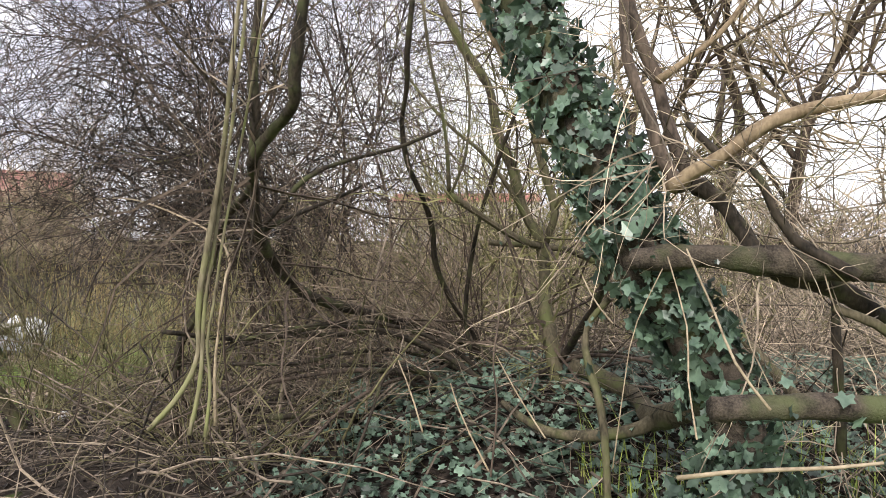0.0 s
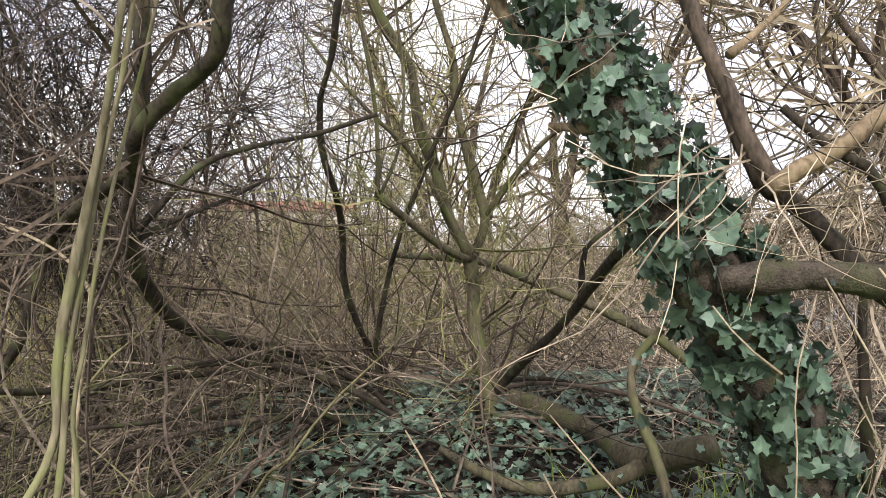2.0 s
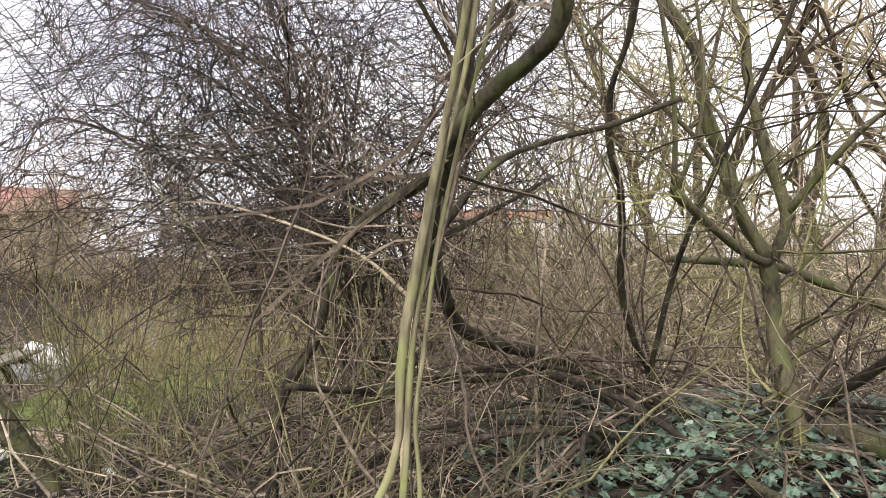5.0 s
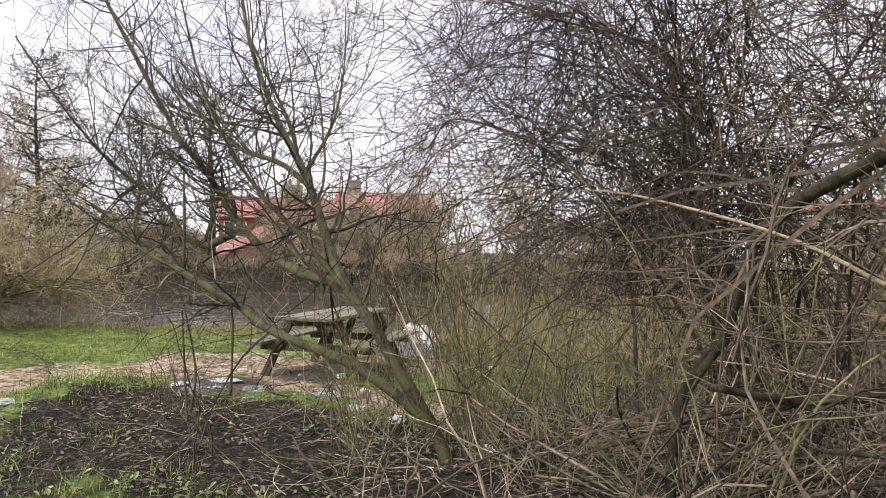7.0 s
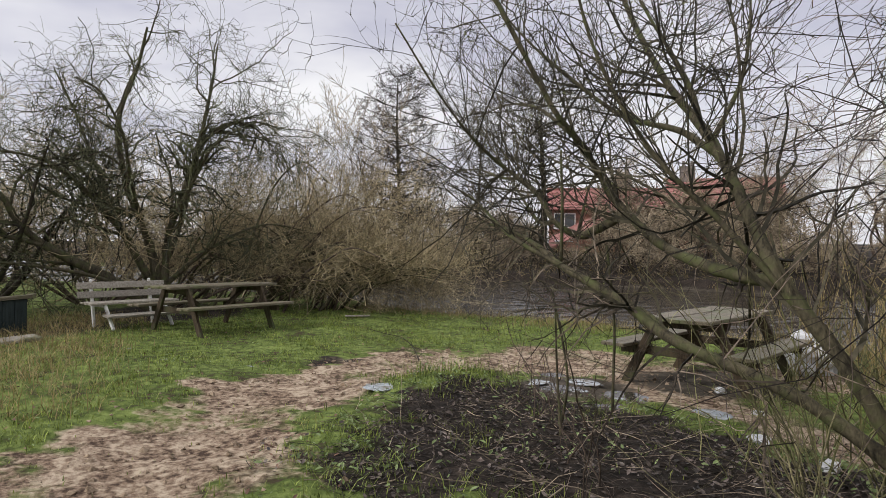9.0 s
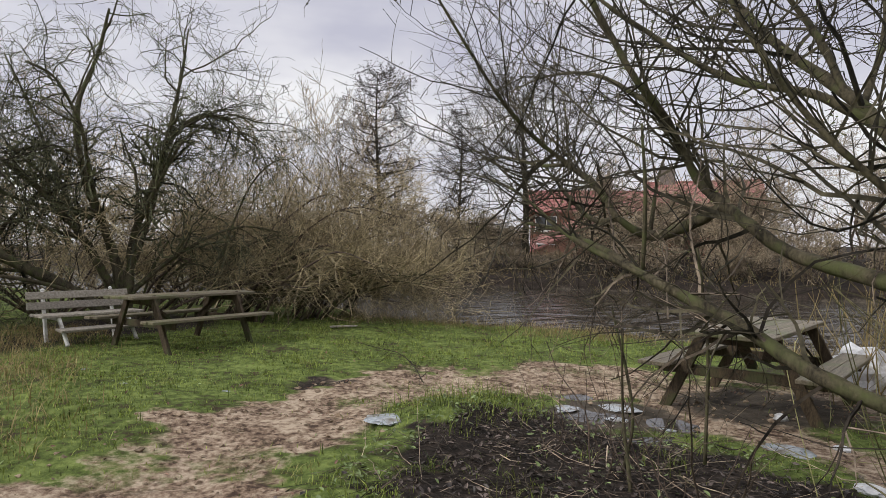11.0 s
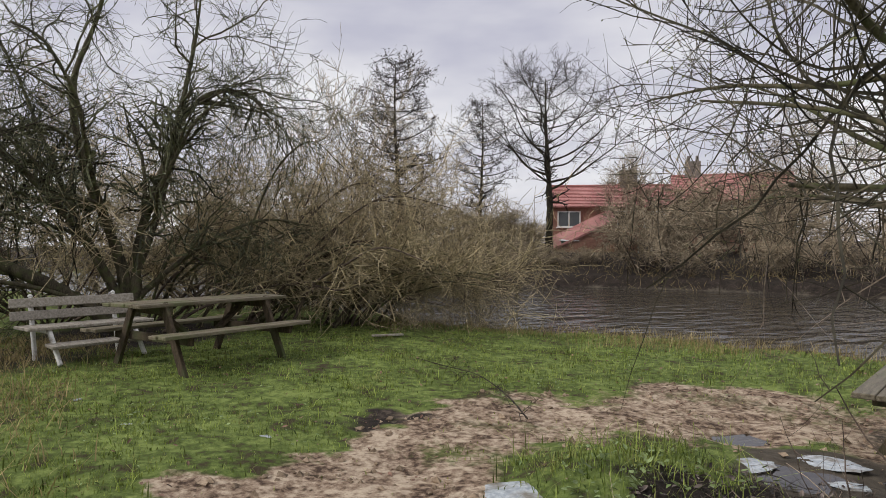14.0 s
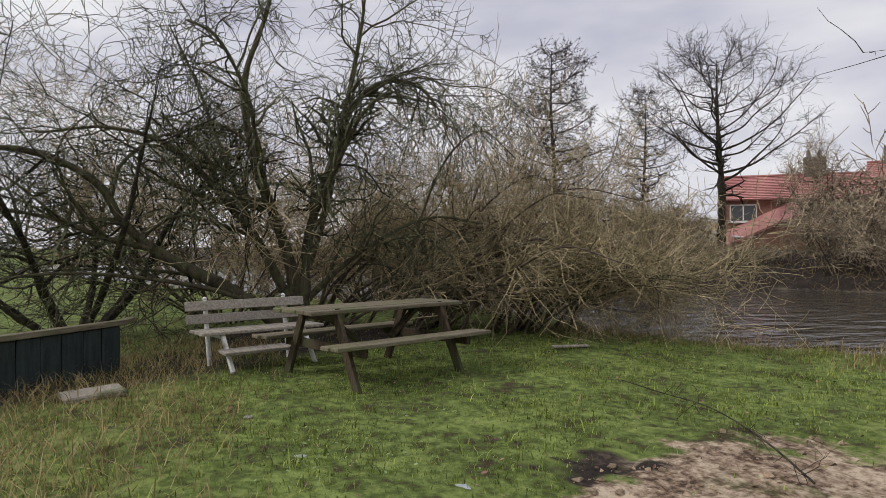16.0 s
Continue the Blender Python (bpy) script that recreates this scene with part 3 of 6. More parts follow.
def free_tree(name, x, y, label, h, trunk_r, stems, lean, reach, mats, plan, group="", budn=0, budsize=0.02, start=0.1, drop=0.0, arch=0.0, limbs=5, limb_len=None, category="tree", lo=0.3, inner=0.35, floor=0.0012, tip=0.35):
    """A tree or shrub from the ground: stems that fan out, limbs on them, shoots on those."""
    z0 = place_z(x, y) - 0.08
    ob = thing(name, Matrix.Translation((x, y, z0)), label, category, group)
    lines = []
    for s in range(stems):
        a = 2 * np.pi * (s + 0.6 * rng.random()) / stems
        out = lean * (0.5 + 0.7 * rng.random())
        hh = h * (0.75 + 0.3 * rng.random()) if stems > 1 else h
        c, sn = np.cos(a), np.sin(a)
        ctrl = []
        for q in (0, 0.2, 0.45, 0.72, 1.0):
            o = out * (q ** (0.8 if arch else 1.2)) + rng.normal(0, 0.045 * h * (q > 0.3) * (stems > 1))
            zz = hh * (q - arch * q * q * 0.6)
            ctrl.append((start * c + o * c + rng.normal(0, 0.035 * h * (q > 0.3) * (stems > 1)), start * sn + o * sn, max(zz, 0.12) if q else 0.0))
        lines.append(limb(ob, "stem" if stems > 1 else "trunk", ctrl, trunk_r, trunk_r * 0.07, mats[0], 7))
    p, r = pack(lines)
    ll = limb_len or (h * 0.25, h * 0.55)
    w = Wood()
    lp, lr = sprout(p, r, limbs * stems, reach, ll, 0.6, 7, 0.22, 0.06 - drop, lo, 0.7)
    w.add(lp, lr, 5)
    w.make("limb_spray", mats[0], ob, True, kind="stuff")
    allp, allr = lp, lr
    if stems > 1:
        allp, allr = np.concatenate([lp, pack(lines, 8)[0]]), np.concatenate([lr, pack(lines, 8)[1]])
    w = Wood()
    p, r = allp, allr
    for count, spread, length, thin, steps, crook, lift in plan:
        p, r = sprout(p, r, count, spread, length, thin, steps, crook, lift, inner, floor=floor, tip=tip)
        w.add(p, r, 3)
    tw = w.make("twig_spray", mats[1], ob, kind="stuff")
    if budn:
        buds(ob, p, budn, budsize, BUD)
    return ob

# ---- the thicket ----
crooked = plant("crooked_shrub", 0, 0, "dark crooked shrub with a sickle-bent stem and tangled side branches", "shrub")
crooked_lines = []
crooked_lines.append(limb(crooked, "stem", [(-0.30, 1.98, 3.00), (-0.40, 2.12, 2.60), (-0.48, 2.23, 2.25), (-0.52, 2.29, 2.08), (-0.54, 2.36, 1.97), (-0.66, 2.50, 1.89), (-0.75, 2.58, 1.80), (-0.79, 2.75, 1.68), (-0.82, 2.92, 1.52), (-0.79, 3.17, 1.35), (-0.70, 3.46, 1.20), (-0.48, 3.71, 1.10), (-0.20, 3.94, 0.99), (0.13, 4.05, 0.88), (0.41, 4.07, 0.68), (0.61, 4.12, 0.22)], 0.017, 0.03, BARK_DARK))
crooked_lines.append(limb(crooked, "branch", [(-0.75, 2.58, 1.80), (-0.73, 2.54, 1.97), (-0.73, 2.51, 2.14), (-0.71, 2.51, 2.38), (-0.66, 2.50, 3.00)], 0.024, 0.012, BARK_DARK))
crooked_lines.append(limb(crooked, "branch", [(-0.79, 2.70, 1.72), (-0.86, 2.91, 1.71), (-1.03, 3.19, 1.64), (-1.19, 3.48, 1.53), (-1.25, 3.53, 1.36), (-1.32, 3.58, 1.15), (-1.45, 3.62, 0.93), (-1.50, 3.67, 0.68), (-1.51, 3.68, 0.27)], 0.022, 0.022, BARK_DARK))
crooked_lines.append(limb(crooked, "stem", [(-0.13, 2.90, 2.59), (-0.16, 2.97, 2.38), (-0.17, 3.08, 2.21), (-0.20, 3.19, 2.07), (-0.18, 3.29, 1.89), (-0.12, 3.38, 1.75), (-0.06, 3.58, 1.57), (-0.04, 3.68, 1.36), (0.07, 3.86, 1.11), (0.19, 4.03, 0.92), (0.26, 4.12, 0.56)], 0.011, 0.018, BARK_DARK))
crooked_lines.append(limb(crooked, "branch", [(-0.01, 3.03, 2.00), (-0.22, 3.10, 1.93), (-0.46, 3.12, 1.87), (-0.64, 3.02, 1.77), (-0.80, 2.94, 1.56)], 0.008, 0.012, BARK_DARK))
crooked_lines.append(limb(crooked, "branch", [(-0.38, 3.35, 1.79), (-0.54, 3.20, 1.69), (-0.68, 3.03, 1.61), (-0.81, 2.91, 1.53)], 0.007, 0.012, BARK_DARK))
crooked_lines.append(limb(crooked, "branch", [(-1.29, 3.01, 1.07), (-1.10, 3.37, 0.99), (-0.83, 3.71, 0.96), (-0.56, 3.94, 0.94), (-0.30, 3.97, 0.99)], 0.012, 0.016, BARK_DARK))
crooked_lines.append(limb(crooked, "branch", [(-0.99, 3.13, 0.90), (-0.75, 3.37, 0.86), (-0.55, 3.63, 0.87), (-0.25, 3.85, 0.85), (0.10, 4.06, 0.70)], 0.008, 0.013, BARK_DARK))
crooked_lines.append(limb(crooked, "branch", [(-0.84, 3.20, 0.63), (-0.59, 3.43, 0.58), (-0.33, 3.46, 0.56), (-0.15, 3.41, 0.59), (0.10, 3.44, 0.57), (0.33, 3.58, 0.58)], 0.016, 0.022, BARK_DARK))
for end_x, end_y, end_z, arch_ in ((-1.7, 3.3, 0.45, 0.3), (-1.35, 3.05, 0.62, 0.22), (-1.5, 3.6, 0.8, 0.34), (-1.0, 2.9, 0.4, 0.3), (-0.7, 2.8, 0.55, 0.2), (-1.9, 3.7, 0.6, 0.45), (-0.5, 2.75, 0.35, 0.36), (-1.2, 3.4, 0.95, 0.3), (1.7, 3.4, 0.6, 0.3), (1.5, 3.0, 0.75, 0.25)):
    root_ = np.array([0.25 + rng.normal(0, 0.12), 3.9 + rng.normal(0, 0.12), 0.55])
    end_ = np.array([end_x, end_y, end_z])
    arc = [tuple(root_ + (end_ - root_) * q + np.array([rng.normal(0, 0.03), rng.normal(0, 0.03), arch_ * math.sin(math.pi * q ** 0.8)])) for q in (0.0, 0.22, 0.45, 0.7, 1.0)]
    crooked_lines.append(limb(crooked, "branch", arc, 0.015, 0.006, BARK_DARK if arch_ > 0.28 else BARK_BROWN))
forked = plant("forked_sapling", 0, 0, "mossy forked sapling with upswept green-brown branches", "tree")
forked_lines = []
forked_lines.append(limb(forked, "trunk", [(0.63, 3.49, 0.58), (0.59, 3.50, 0.87), (0.56, 3.55, 1.09), (0.56, 3.60, 1.30), (0.54, 3.61, 1.52)], 0.045, 0.036, BARK_GREEN))
forked_lines.append(limb(forked, "branch", [(0.54, 3.60, 1.49), (0.44, 3.63, 1.68), (0.39, 3.65, 1.89), (0.30, 3.62, 2.10), (0.25, 3.58, 2.34), (0.12, 3.56, 2.53), (0.02, 3.53, 2.72), (-0.08, 3.56, 3.02)], 0.032, 0.02, BARK_GREEN))
forked_lines.append(limb(forked, "branch", [(0.56, 3.60, 1.48), (0.61, 3.58, 1.66), (0.54, 3.60, 1.94), (0.48, 3.61, 2.21), (0.46, 3.61, 2.43), (0.39, 3.63, 2.67), (0.31, 3.65, 3.07)], 0.028, 0.016, BARK_GREEN))
forked_lines.append(limb(forked, "branch", [(0.61, 3.58, 1.66), (0.71, 3.45, 1.85), (0.81, 3.31, 2.00), (0.86, 3.19, 2.04)], 0.015, 0.008, BARK_GREEN))
forked_lines.append(limb(forked, "branch", [(0.55, 3.60, 1.46), (0.39, 3.49, 1.51), (0.18, 3.35, 1.63), (0.03, 3.23, 1.72)], 0.018, 0.02, BARK_GREEN))
forked_lines.append(limb(forked, "branch", [(0.03, 3.23, 1.72), (0.02, 3.18, 1.93), (-0.01, 3.13, 2.13), (-0.06, 3.09, 2.35), (-0.10, 3.10, 2.65)], 0.012, 0.007, BARK_GREEN))
forked_lines.append(limb(forked, "branch", [(0.04, 3.23, 1.72), (0.11, 3.21, 1.91), (0.13, 3.20, 2.16), (0.10, 3.20, 2.45), (0.08, 3.20, 2.72)], 0.008, 0.005, BARK_GREEN))
forked_lines.append(limb(forked, "branch", [(0.52, 3.02, 2.74), (0.46, 3.09, 2.50), (0.38, 3.23, 2.19), (0.30, 3.36, 1.95), (0.21, 3.49, 1.66), (0.16, 3.62, 1.41), (0.13, 3.73, 1.14), (0.14, 3.84, 0.97), (0.22, 3.92, 0.55)], 0.009, 0.013, BARK_DARK))
forked_lines.append(limb(forked, "branch", [(0.51, 3.61, 1.52), (0.37, 3.55, 1.76), (0.21, 3.49, 1.96), (0.05, 3.43, 2.08), (-0.09, 3.47, 2.24), (-0.23, 3.51, 2.43)], 0.014, 0.006, BARK_GREEN))
forked_lines.append(limb(forked, "branch", [(0.69, 2.41, 1.56), (0.68, 2.62, 1.43), (0.70, 2.94, 1.23), (0.67, 3.26, 1.03), (0.63, 3.48, 0.87), (0.40, 3.45, 0.70), (0.25, 3.45, 0.50), (0.14, 3.53, 0.21)], 0.018, 0.026, BARK_DARK))
forked_lines.append(limb(forked, "branch", [(0.71, 2.83, 1.32), (0.72, 2.82, 1.50), (0.81, 2.79, 1.58)], 0.012, 0.008, BARK_DARK))
elbow_log = plant("fallen_branch", 0, 0, "fallen dark mossy branch bent like an elbow on the ivy floor", "branch")
fallen_lines = []
fallen_lines.append(limb(elbow_log, "bough", [(0.68, 3.47, 0.84), (0.81, 3.38, 0.79), (0.93, 3.19, 0.74), (0.90, 2.88, 0.73), (0.89, 2.68, 0.76), (0.96, 2.44, 0.86)], 0.05, 0.045, BARK_GREEN))
fallen_lines.append(limb(elbow_log, "bough", [(0.30, 3.27, 0.68), (0.41, 2.98, 0.65), (0.55, 2.83, 0.64), (0.76, 2.72, 0.69), (0.88, 2.66, 0.76)], 0.018, 0.028, BARK_GREEN))
crook_stick = plant("crooked_stick", 0, 0, "mossy crooked stick standing out of the ivy", "branch")
fallen_lines.append(limb(crook_stick, "bough", [(0.53, 2.09, 1.29), (0.48, 2.12, 1.22), (0.46, 2.12, 1.15), (0.47, 2.09, 1.06), (0.49, 2.05, 0.97), (0.50, 2.00, 0.80), (0.50, 1.98, 0.45)], 0.01, 0.014, BARK_GREEN))
leaning_pole = plant("leaning_pole", 0, 0, "pale green fallen pole propped slantwise through the thicket", "branch")
fallen_lines.append(limb(leaning_pole, "bough", [(0.29, 4.10, 1.49), (0.71, 3.92, 1.45), (0.98, 3.74, 1.33), (1.26, 3.55, 1.19), (1.52, 3.37, 1.01), (1.75, 3.15, 0.68)], 0.018, 0.028, BARK_GREEN))
broken_log = plant("broken_log", 0, 0, "grey splintered tree trunk broken off and lying level", "log")
fallen_lines.append(limb(broken_log, "bough", [(0.54, 1.90, 1.42), (0.74, 1.83, 1.43), (0.97, 1.75, 1.41), (1.23, 1.64, 1.39), (1.77, 1.63, 1.31), (2.32, 1.74, 0.87)], 0.034, 0.042, BARK_GREY, 14, 0.22))
sawn_log = plant("sawn_log", 0, 0, "sawn grey log lying among the ivy", "log")
fallen_lines.append(limb(sawn_log, "bough", [(0.64, 1.56, 1.07), (0.80, 1.57, 1.07), (1.01, 1.56, 1.07), (1.64, 1.64, 1.02)], 0.03, 0.036, BARK_GREY, 14, 0.16))
elder = plant("elder_shrub", 0, 0, "arching elder shrub with brown stems and a smooth tan bough", "shrub")
elder_lines = []
elder_lines.append(limb(elder, "stem", [(0.59, 2.17, 2.40), (0.63, 2.11, 2.14), (0.68, 2.10, 2.01), (0.71, 2.04, 1.81), (0.76, 1.99, 1.65)], 0.018, 0.026, BARK_BROWN))
elder_lines.append(limb(elder, "stem", [(0.76, 1.99, 1.65), (0.83, 1.95, 1.59), (0.86, 1.89, 1.51), (0.93, 1.82, 1.39), (1.23, 1.84, 1.26), (1.91, 1.95, 0.64)], 0.026, 0.026, BARK_DARK))
elder_lines.append(limb(elder, "branch", [(0.64, 1.85, 1.62), (0.69, 1.82, 1.66), (0.77, 1.78, 1.71), (0.88, 1.76, 1.79), (1.05, 1.75, 1.84), (1.34, 1.75, 1.87), (1.84, 1.82, 1.86)], 0.024, 0.016, BARK_TAN))
elder_lines.append(limb(elder, "branch", [(0.70, 1.87, 1.81), (0.76, 1.80, 1.71), (0.85, 1.77, 1.65), (0.92, 1.74, 1.49), (1.05, 1.65, 1.38)], 0.01, 0.016, BARK_DARK))
elder_lines.append(limb(elder, "stem", [(1.33, 2.21, 1.39), (1.33, 2.22, 1.24), (1.34, 2.22, 1.05), (1.35, 2.22, 0.75)], 0.014, 0.017, BARK_DARK))
elder_lines.append(limb(elder, "branch", [(0.56, 2.04, 2.32), (0.56, 1.99, 2.04), (0.60, 1.93, 1.86), (0.64, 1.88, 1.69), (0.68, 1.84, 1.62)], 0.013, 0.02, BARK_BROWN))
elder_lines.append(limb(elder, "branch", [(0.65, 1.98, 1.96), (0.76, 2.01, 2.04), (0.88, 2.03, 2.14), (1.01, 2.06, 2.33)], 0.013, 0.007, BARK_TAN))
elder_lines.append(limb(elder, "branch", [(1.05, 1.76, 1.29), (1.17, 1.74, 1.24), (1.29, 1.72, 1.11), (1.42, 1.69, 0.93)], 0.013, 0.018, BARK_GREEN))
ivy_tree = plant("ivy_clad_tree", 0, 0, "leaning tree trunk thickly clad in glossy dark ivy", "tree")
ivy_lines = []
ivy_lines.append(limb(ivy_tree, "trunk", [(0.18, 2.34, 2.58), (0.29, 2.26, 2.25), (0.36, 2.24, 2.07), (0.46, 2.16, 1.85), (0.55, 2.09, 1.62), (0.60, 2.02, 1.44), (0.73, 2.01, 1.24), (0.85, 2.01, 1.01), (0.96, 2.03, 0.67)], 0.075, 0.1, BARK_GREY))
ivy_lines.append(limb(ivy_tree, "branch", [(0.09, 2.53, 2.51), (0.21, 2.39, 2.19), (0.27, 2.32, 2.07), (0.35, 2.22, 1.94)], 0.026, 0.032, BARK_TAN))
ivy_lines.append(limb(ivy_tree, "stub", [(0.32, 2.29, 1.83), (0.37, 2.25, 1.82), (0.42, 2.17, 1.80)], 0.012, 0.016, BARK_TAN))
ivy_lines.append(limb(ivy_tree, "stub", [(0.30, 2.31, 1.92), (0.35, 2.26, 1.91), (0.41, 2.18, 1.87)], 0.008, 0.011, BARK_TAN))
climber = plant("climbing_stem", 0, 0, "pair of pale green climbing stems twisting up together", "stem")
climber_lines = []
climber_lines.append(limb(climber, "stem", [(-0.60, 2.20, 3.10), (-0.66, 2.23, 2.60), (-0.71, 2.25, 2.22), (-0.73, 2.25, 2.05), (-0.76, 2.29, 1.88), (-0.80, 2.33, 1.68), (-0.85, 2.35, 1.44), (-0.88, 2.36, 1.24), (-0.89, 2.37, 1.06), (-0.94, 2.33, 0.93), (-1.04, 2.31, 0.81)], 0.008, 0.0105, STEM_PALE))
climber_lines.append(limb(climber, "stem", [(-0.66, 2.20, 3.00), (-0.66, 2.22, 2.60), (-0.68, 2.24, 2.22), (-0.71, 2.26, 2.05), (-0.74, 2.29, 1.87), (-0.79, 2.34, 1.68), (-0.83, 2.37, 1.46), (-0.86, 2.36, 1.24), (-0.87, 2.36, 1.04), (-0.88, 2.35, 0.93), (-0.90, 2.32, 0.79)], 0.006, 0.008, STEM_PALE))
climber_lines.append(limb(climber, "stem", [(-0.50, 2.24, 2.95), (-0.57, 2.26, 2.55), (-0.64, 2.28, 2.19), (-0.69, 2.32, 1.97), (-0.75, 2.37, 1.74), (-0.80, 2.39, 1.51), (-0.83, 2.38, 1.28), (-0.85, 2.36, 1.11), (-0.84, 2.36, 0.96), (-0.85, 2.34, 0.78)], 0.004, 0.006, STEM_PALE))
arched_cane = plant("arched_cane", 0, 0, "long dry pale cane arching out of the thicket", "stem")
cane_lines = []
cane_lines.append(limb(arched_cane, "cane", [(-2.58, 4.16, 1.53), (-2.37, 4.12, 1.72), (-2.07, 4.02, 1.76), (-1.77, 3.81, 1.73), (-1.40, 3.52, 1.62), (-1.11, 3.21, 1.51), (-0.93, 2.85, 1.40), (-0.87, 2.61, 1.32), (-0.89, 2.56, 1.02), (-0.89, 2.56, 0.76)], 0.004, 0.007, CANE_PALE))
dry_a = plant("dry_stalk", 0, 0, "thin dead pale stalk leaning in the thicket", "stalk", "dead stalks")
cane_lines.append(limb(dry_a, "stalk", [(0.36, 1.69, 1.38), (0.38, 1.64, 1.32), (0.41, 1.58, 1.27)], 0.0018, 0.0026, CANE_PALE))
dry_b = plant("dry_stalk", 0, 0, "thin dead pale stalk leaning in the thicket", "stalk", "dead stalks")
cane_lines.append(limb(dry_b, "stalk", [(-0.14, 2.05, 1.10), (-0.10, 1.99, 1.02), (-0.06, 1.93, 0.91)], 0.0018, 0.0026, CANE_PALE))
dry_c = plant("dry_stalk", 0, 0, "thin dead pale stalk leaning in the thicket", "stalk", "dead stalks")
cane_lines.append(limb(dry_c, "stalk", [(0.22, 2.67, 1.33), (0.22, 2.57, 1.19), (0.19, 2.48, 1.03), (0.20, 2.42, 0.87), (0.17, 2.33, 0.64)], 0.0027, 0.0039, BARK_BROWN))
dry_d = plant("dry_stalk", 0, 0, "thin dead pale stalk leaning in the thicket", "stalk", "dead stalks")
cane_lines.append(limb(dry_d, "stalk", [(0.55, 1.64, 1.40), (0.47, 1.61, 1.25), (0.43, 1.57, 1.09), (0.41, 1.58, 0.92)], 0.0014, 0.002, CANE_PALE))
dry_e = plant("dry_stalk", 0, 0, "thin dead pale stalk leaning in the thicket", "stalk", "dead stalks")
cane_lines.append(limb(dry_e, "stalk", [(0.56, 1.63, 1.43), (0.57, 1.53, 1.27), (0.54, 1.44, 1.16), (0.52, 1.34, 1.06)], 0.0018, 0.0026, CANE_PALE))
dry_f = plant("dry_stalk", 0, 0, "thin dead pale stalk leaning in the thicket", "stalk", "dead stalks")
cane_lines.append(limb(dry_f, "stalk", [(0.57, 1.53, 1.45), (0.59, 1.42, 1.31), (0.59, 1.32, 1.22), (0.63, 1.26, 1.14)], 0.0023, 0.0033, CANE_PALE))
dry_g = plant("dry_stalk", 0, 0, "thin dead pale stalk leaning in the thicket", "stalk", "dead stalks")
cane_lines.append(limb(dry_g, "stalk", [(0.16, 1.96, 1.13), (0.21, 1.85, 1.04), (0.27, 1.73, 0.95)], 0.0016, 0.0023, CANE_PALE))
dry_h = plant("dry_stalk", 0, 0, "thin dead pale stalk leaning in the thicket", "stalk", "dead stalks")
cane_lines.append(limb(dry_h, "stalk", [(0.02, 1.70, 1.10), (0.05, 1.65, 1.02), (0.11, 1.60, 0.91)], 0.0018, 0.0026, CANE_PALE))
dry_i = plant("dry_stalk", 0, 0, "thin dead pale stalk leaning in the thicket", "stalk", "dead stalks")
cane_lines.append(limb(dry_i, "stalk", [(0.74, 1.10, 1.09), (0.63, 1.10, 1.08), (0.53, 1.15, 1.06), (0.43, 1.20, 1.03)], 0.0032, 0.0046, CANE_PALE))

